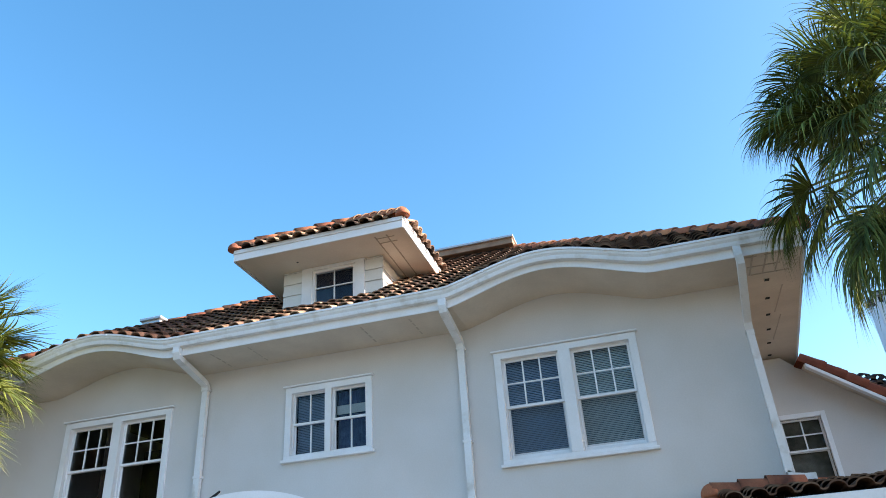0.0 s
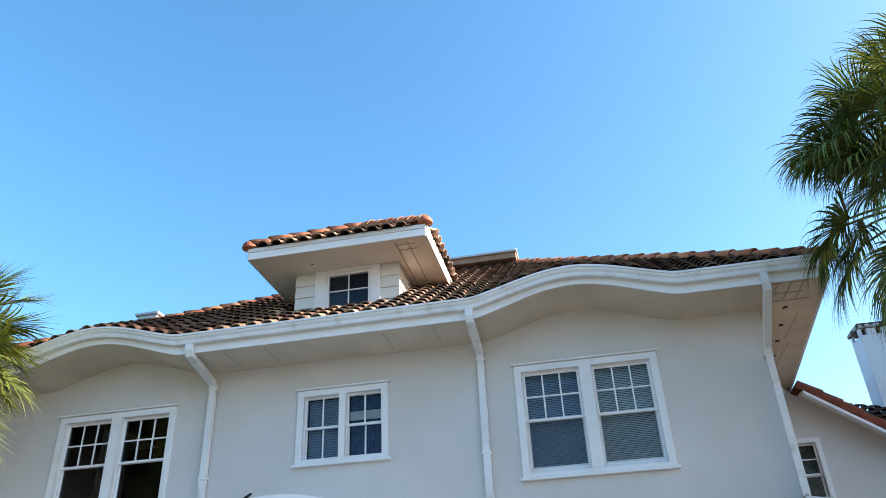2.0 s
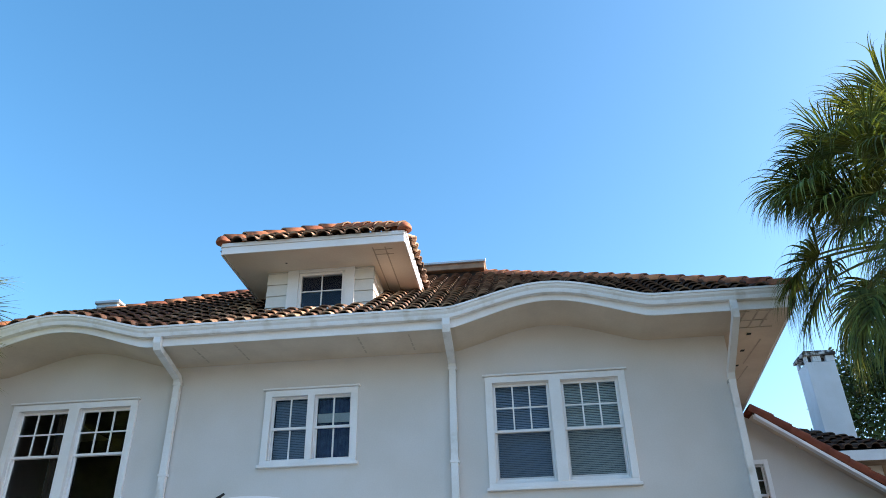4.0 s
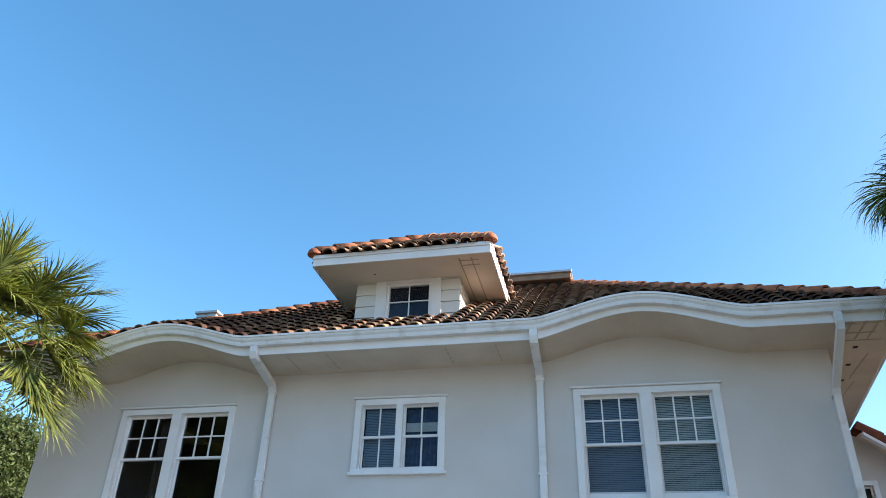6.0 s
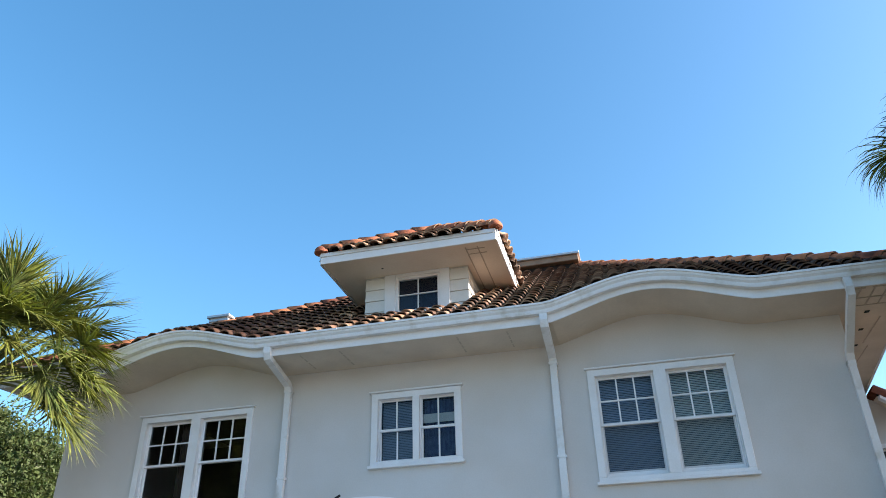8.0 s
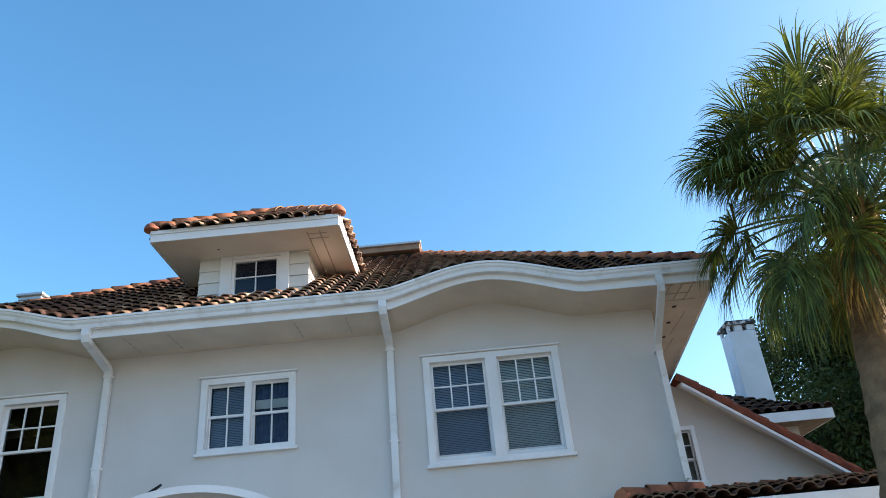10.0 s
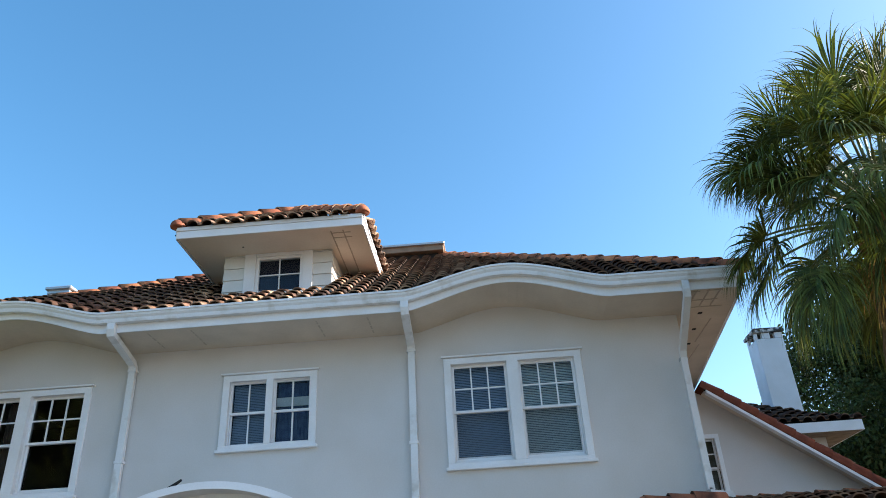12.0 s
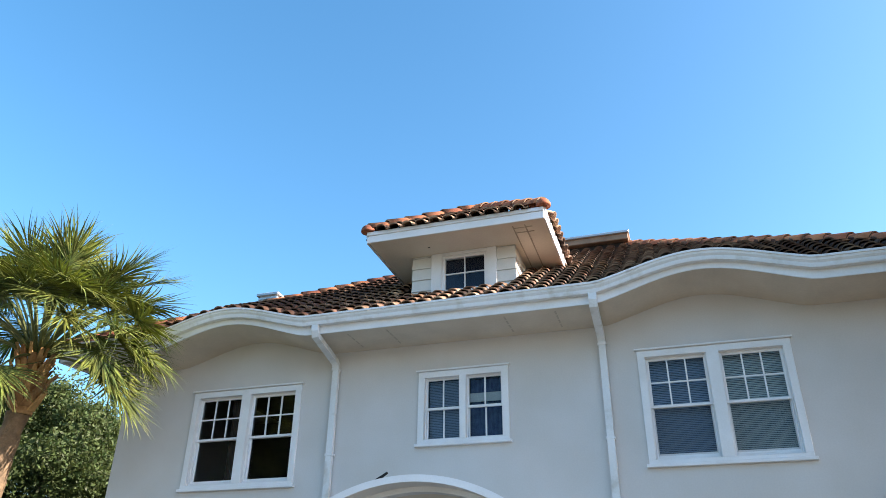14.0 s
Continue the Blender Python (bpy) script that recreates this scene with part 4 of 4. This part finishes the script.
# ---------------------------------------------------------------- palms
def fan_frond(heart, reach, blade, rng, droop=0.4, limp=1.0, segments=64, folds=(0.1, 0.75), spread=1.85):
    """A fan leaf on a long stalk: a pleated fan, joined near its hub and split into drooping tips. Returns stalk points, blade points and faces."""
    heart, reach = Vector(heart), Vector(reach)
    ctrl = heart + reach * 0.5 + Vector((0, 0, 0.16 * reach.length))
    hub = heart + reach
    pts = [heart * (1 - t) ** 2 + ctrl * (2 * t * (1 - t)) + hub * t * t for t in (i / 8 for i in range(9))]
    d = ((hub - ctrl).normalized() + Vector((0, 0, -droop * 0.5))).normalized()
    side = d.cross(Vector((0, 0, 1)))
    side = side.normalized() if side.length > 0.12 else Vector((math.cos(heart.x + reach.y * 9), math.sin(heart.x + reach.y * 9), 0)).cross(d).normalized()
    nrm = side.cross(d).normalized()
    tilt = rng.uniform(-0.45, 0.45)
    side, nrm = side * math.cos(tilt) + nrm * math.sin(tilt), nrm * math.cos(tilt) - side * math.sin(tilt)
    fold = rng.uniform(*folds)
    verts, faces = [], []
    n_seg = 7
    for k in range(segments):
        u = -1 + 2 * (k + 0.5) / segments
        a = u * spread
        s = 0.30 * blade * (1 - abs(u)) ** 1.3
        q = hub + d * s + Vector((0, 0, -1)) * (droop * 0.6 * s * s / blade)
        dirn = (d * math.cos(a) + side * math.sin(a) + nrm * fold * abs(math.sin(a * 0.5)) + Vector((0, 0, -droop * 0.35 * (1 - abs(u))))).normalized()
        ln = blade * (0.70 + 0.30 * math.cos(a * 0.6)) * rng.uniform(0.86, 1.08)
        across = dirn.cross(nrm).normalized()
        wide = ln * 0.5 * spread / segments * 1.1
        root = 0.002 + 0.45 * blade * (1 - abs(u)) ** 0.3 * abs(math.sin(a)) / segments
        sag = limp * (0.35 + droop) * rng.uniform(0.7, 1.35)
        stray = Vector((rng.uniform(-1, 1), rng.uniform(-1, 1), rng.uniform(-1, 1))) * 0.11
        dd = dirn.copy()
        base = len(verts)
        for i in range(n_seg + 1):
            t = i / n_seg
            w = root + wide * t / 0.5 if t < 0.5 else (root + wide) * max(0.04, 1.0 - ((t - 0.5) / 0.5) ** 0.75)
            ridge = nrm * w * (0.55 if k % 2 else -0.25)
            verts += [q - across * w, q + ridge, q + across * w]
            dd = (dd + Vector((0, 0, -1)) * sag * (0.01 + 0.42 * t * t) + (stray if t > 0.35 else stray * 0.3)).normalized()
            q = q + dd * ln / n_seg
        for i in range(n_seg):
            b = base + 3 * i
            faces += [(b, b + 1, b + 4, b + 3), (b + 1, b + 2, b + 5, b + 4)]
    return pts, verts, faces


def palm(label, foot, neck, heart, seed, view, hubs, fillers, blade, limp, girth, boots, bulge, low, reaches, segments, folds, keep_out):
    """A cabbage palm. hubs: where the main leaves spread, to the side, towards the lawn and up from the heart, then droop and age; fillers: leaves all round."""
    rng = random.Random(seed)
    foot, neck, heart = Vector(foot), Vector(neck), Vector(heart)
    tree = tagged(new("palm_tree"), label, "palm tree", group="palms before the house")
    tree.location = foot
    shift = -foot
    bm = bmesh.new()
    pts, rad = [], []
    for i in range(57):
        t = i / 56
        pts.append(foot.lerp(neck, t) + Vector((0.04 * math.sin(t * 5), 0.03 * math.cos(t * 4), 0)) + shift)
        rad.append(girth * (1.12 - 0.16 * t + 0.35 * max(0, 1 - t * 8) + (0.035 if i % 2 else 0.0)))
    tube(bm, pts, rad, 20)
    for v in bm.verts:
        v.co += Vector((noise.noise(v.co * 6), noise.noise(v.co * 6 + Vector((7, 1, 2))), 0)) * 0.03
    part("trunk", bm, TRUNK, tree, smooth=True)
    axis = heart - neck
    bm = bmesh.new()
    tube(bm, [neck + axis * t + shift for t in (-0.03, 0.2, 0.5, 0.8, 1.0)], [girth * 0.98, girth * 1.1, girth * 1.15, girth * 0.9, girth * 0.45], 14)
    part("fibre_collar", bm, BOOT, tree, "torn brown fibre round the crown base")
    for k in range(boots):
        a = k * 2.399
        t = k / boots
        c = neck + axis * (0.02 + 0.86 * t)
        out = Vector((math.cos(a), math.sin(a), 0))
        sd = Vector((-out.y, out.x, 0))
        r = girth * (0.95 + 0.15 * math.sin(3.1 * t))
        h, w = rng.uniform(0.16, 0.34), rng.uniform(0.035, 0.075)
        lean = bulge * rng.uniform(0.4, 1.1)
        p0, p1 = c + out * r * 0.8, c + out * (r + lean) + Vector((0, 0, h))
        vs = [p0 - sd * w, p0 + sd * w, p0 + sd * w + out * 0.05, p0 - sd * w + out * 0.05, p1 - sd * w * 0.5, p1 + sd * w * 0.5, p1 + sd * w * 0.4 + out * 0.03, p1 - sd * w * 0.4 + out * 0.03]
        part("boot", shaped([v + shift for v in vs], [(0, 3, 2, 1), (4, 5, 6, 7), (0, 1, 5, 4), (1, 2, 6, 5), (2, 3, 7, 6), (3, 0, 4, 7)]), BOOT, tree)
    right, front = Vector((math.cos(view), math.sin(view), 0)), Vector((math.sin(view), -math.cos(view), 0))
    specs = [((right * h[0] + front * h[1] + Vector((0, 0, h[2]))), h[3], h[4]) for h in hubs]
    for k in range(fillers):
        t = (k + 0.5) / fillers
        az, el = k * 2.399 + rng.uniform(-0.3, 0.3), radians(76 - (76 - low) * t) + rng.uniform(-0.12, 0.12)
        far = rng.uniform(*reaches)
        specs.append((Vector((math.cos(az) * math.cos(el), math.sin(az) * math.cos(el), math.sin(el))) * far, 0.25 + 0.8 * t, 0))
    for reach, droop, old in specs:
        size = blade * rng.uniform(0.86, 1.1)
        tip = heart + reach * (1 + 0.75 * size / reach.length)
        if keep_out(tip) or keep_out(heart + reach):
            continue
        start = heart + Vector((reach.x, reach.y, 0)) * 0.07
        sp, vs, fs = fan_frond(start, reach, size, rng, droop, limp, segments, folds)
        frond = raw("frond", [v + shift for v in vs], fs, FROND_OLD if old else FROND, tree, "drooping straw-coloured old fan frond" if old else "")
        bm = bmesh.new()
        tube(bm, [p + shift for p in sp], [0.026 - 0.013 * i / (len(sp) - 1) for i in range(len(sp))], 6)
        part("stalk", bm, PETIOLE, frond)
    return tree


TALL_FANS = ((-1.02, 0.2, 1.25, 0.8, 0), (-0.26, 0.3, 1.6, 0.4, 0), (0.1, -0.4, 1.9, 0.2, 0), (0.39, 0.2, 1.55, 0.3, 0), (-1.43, 0.3, 0.12, 1.6, 0), (-1.2, 0.4, 0.15, 0.6, 0), (-0.1, 0.95, 0.05, 1.5, 0), (-0.62, 0.7, -0.7, 1.3, 0),
             (-0.96, 0.3, -0.6, 1.2, 0), (-0.47, 0.5, 0.61, 0.9, 0), (0.56, -0.5, 1.65, 0.2, 0), (0.51, 0.6, 0.52, 0.8, 0), (-0.09, 0.6, -0.6, 1.4, 1), (-0.05, 0.9, 0.79, 0.8, 0), (-0.7, -0.4, 1.45, 0.4, 0),
             (1.2, 0.3, 1.1, 0.5, 0), (1.5, 0.2, 0.4, 0.9, 0), (1.2, 0.5, -0.5, 1.3, 0), (0.7, 0.8, -0.7, 1.3, 1), (0.25, 0.7, -0.75, 1.4, 1), (-0.65, 0.1, 1.7, 0.4, 0), (-1.1, -0.1, 1.45, 0.6, 0), (-0.3, -0.2, 2.0, 0.25, 0), (-0.8, 0.3, 1.4, 0.6, 0), (-0.9, 0.5, 0.95, 0.8, 0), (0.35, 0.1, 1.8, 0.3, 0), (0.0, 0.3, 1.75, 0.4, 0))
SUNNY_FANS = ((-0.26, 0.6, 0.73, 0.5, 0), (-0.04, 0.3, 1.23, 0.3, 0), (0.35, 0.8, 0.3, 0.6, 0), (0.47, 0.6, 0.85, 0.5, 0), (1.1, 0.75, 0.6, 0.7, 0), (0.98, 0.6, -0.36, 0.6, 0), (0.85, 0.75, -0.25, 0.7, 0), (0.78, 0.1, 1.5, 0.3, 0),
              (0.09, -0.2, 1.65, 0.2, 0), (-0.8, 0.0, 1.3, 0.25, 0), (-0.38, 0.7, -0.43, 1.1, 0), (-0.53, -0.5, 1.6, 0.15, 0), (0.62, 0.4, 1.2, 0.4, 0), (-0.82, 0.5, 0.32, 0.7, 0), (1.05, 0.3, 1.0, 0.5, 0), (-1.2, 0.2, 0.7, 0.6, 0), (0.9, 0.9, 0.2, 0.8, 0), (0.65, 0.95, -0.02, 0.9, 0), (1.2, 0.62, 0.25, 0.8, 0), (1.05, 0.15, 1.35, 0.35, 0))
palm("tall cabbage palm with dark drooping fan fronds beside the house corner", (4.5, -2.6, 0.0), (5.40, -2.6, 4.72), (5.60, -2.6, 5.52), 8, -0.571, TALL_FANS, 42, 0.86, 3.2, 0.19, 44, 0.10, -34, (0.8, 1.35), 84, (0.1, 0.8),
     lambda q: q.y > -1.25 and q.x < 4.6 and q.z < 7.0)
palm("sunlit cabbage palm with green fan fronds in front of the facade", (-9.2, -2.2, 0.0), (-8.82, -2.2, 4.3), (-8.82, -2.2, 5.18), 11, 0.842, SUNNY_FANS, 44, 0.88, 0.42, 0.155, 70, 0.17, 4, (1.0, 1.4), 66, (0.05, 0.5),
     lambda q: q.y > -1.15 and q.x > -9.9 and q.z < 6.6)


# ---------------------------------------------------------------- oaks
def oak(label, foot, height, radius, seed, clumps, leaves, squash=0.8, leaf=0.06):
    rng = random.Random(seed)
    foot = Vector(foot)
    tree = tagged(new("oak_tree"), label, "tree", group="oaks round the house")
    tree.location = foot
    top = Vector((0, 0, height * 0.45))
    bm = bmesh.new()
    tube(bm, [(0, 0, 0), (0.1, 0, height * 0.2), (0, 0.1, height * 0.45)], [0.45, 0.34, 0.28], 12)
    part("trunk", bm, BARK, tree, smooth=True)
    centres = []
    cz = height - radius * squash
    for k in range(clumps):
        while True:
            q = Vector((rng.uniform(-1, 1), rng.uniform(-1, 1), rng.uniform(-1, 1)))
            if 0.35 < q.length < 1:
                break
        centres.append(Vector((q.x * radius, q.y * radius, cz + q.z * radius * squash)))
    for c in centres[:14]:
        bm = bmesh.new()
        mid = top.lerp(c, 0.5) + Vector((rng.uniform(-0.4, 0.4), rng.uniform(-0.4, 0.4), 0.3))
        tube(bm, [top * 0.85, mid, c], [0.17, 0.1, 0.03], 7)
        part("limb", bm, BARK, tree, smooth=True)
    gen = np.random.default_rng(seed)
    per = leaves // clumps
    n = per * clumps
    mid = np.repeat(np.array([tuple(c) for c in centres]), per, axis=0)
    size = np.repeat(gen.uniform(0.5, 1.0, clumps) * radius * 0.27, per)[:, None]
    q = mid + np.clip(gen.normal(0, 1, (n, 3)), -1.9, 1.9) * np.array((0.5, 0.5, 0.42)) * size
    a = gen.normal(0, 1, (n, 3))
    a /= np.linalg.norm(a, axis=1)[:, None]
    b = np.cross(a, gen.normal(0, 1, (n, 3)))
    b /= np.linalg.norm(b, axis=1)[:, None]
    ln = gen.uniform(0.6, 1.2, (n, 1)) * leaf
    verts = np.stack((q - a * ln * 1.5, q - b * ln * 0.75, q + a * ln * 1.5, q + b * ln * 0.75), axis=1).reshape(-1, 3)
    faces = np.arange(4 * n).reshape(-1, 4).tolist()
    raw("crown", verts, faces, OAK_LEAF, tree, "dense dark green oak foliage", kind="stuff")
    return tree


oak("dense dark green oak behind the wing and chimney", (15.0, 12.5, 0), 11.2, 4.9, 3, 190, 230000, 0.95, 0.056)
# Added out of view to keep sun off the wing and right roof.
oak("unseen tall green oak added to shade the wing and right roof", (16.9, 3.7, 0), 14.6, 4.6, 21, 190, 120000, 1.0, 0.11)
oak("big green oak across the lawn", (-27.0, -31.0, 0), 18.0, 8.0, 31, 110, 30000, 0.9, 0.16)
oak("leafy green oak behind the palm", (-19.2, 8.5, 0), 8.4, 3.6, 9, 120, 120000, 0.8, 0.05)
oak("distant green oak beside the house", (-14.8, 12.0, 0), 7.0, 3.2, 12, 80, 60000, 0.8, 0.055)

# ---------------------------------------------------------------- ground
bm = bmesh.new()
add_box(bm, -1500, 1500, -1500, 1500, -0.5, 0.0)
ground = part("ground", bm, LAWN, None, kind="structure")
tagged(ground, "dry sunlit lawn round the house", "ground")
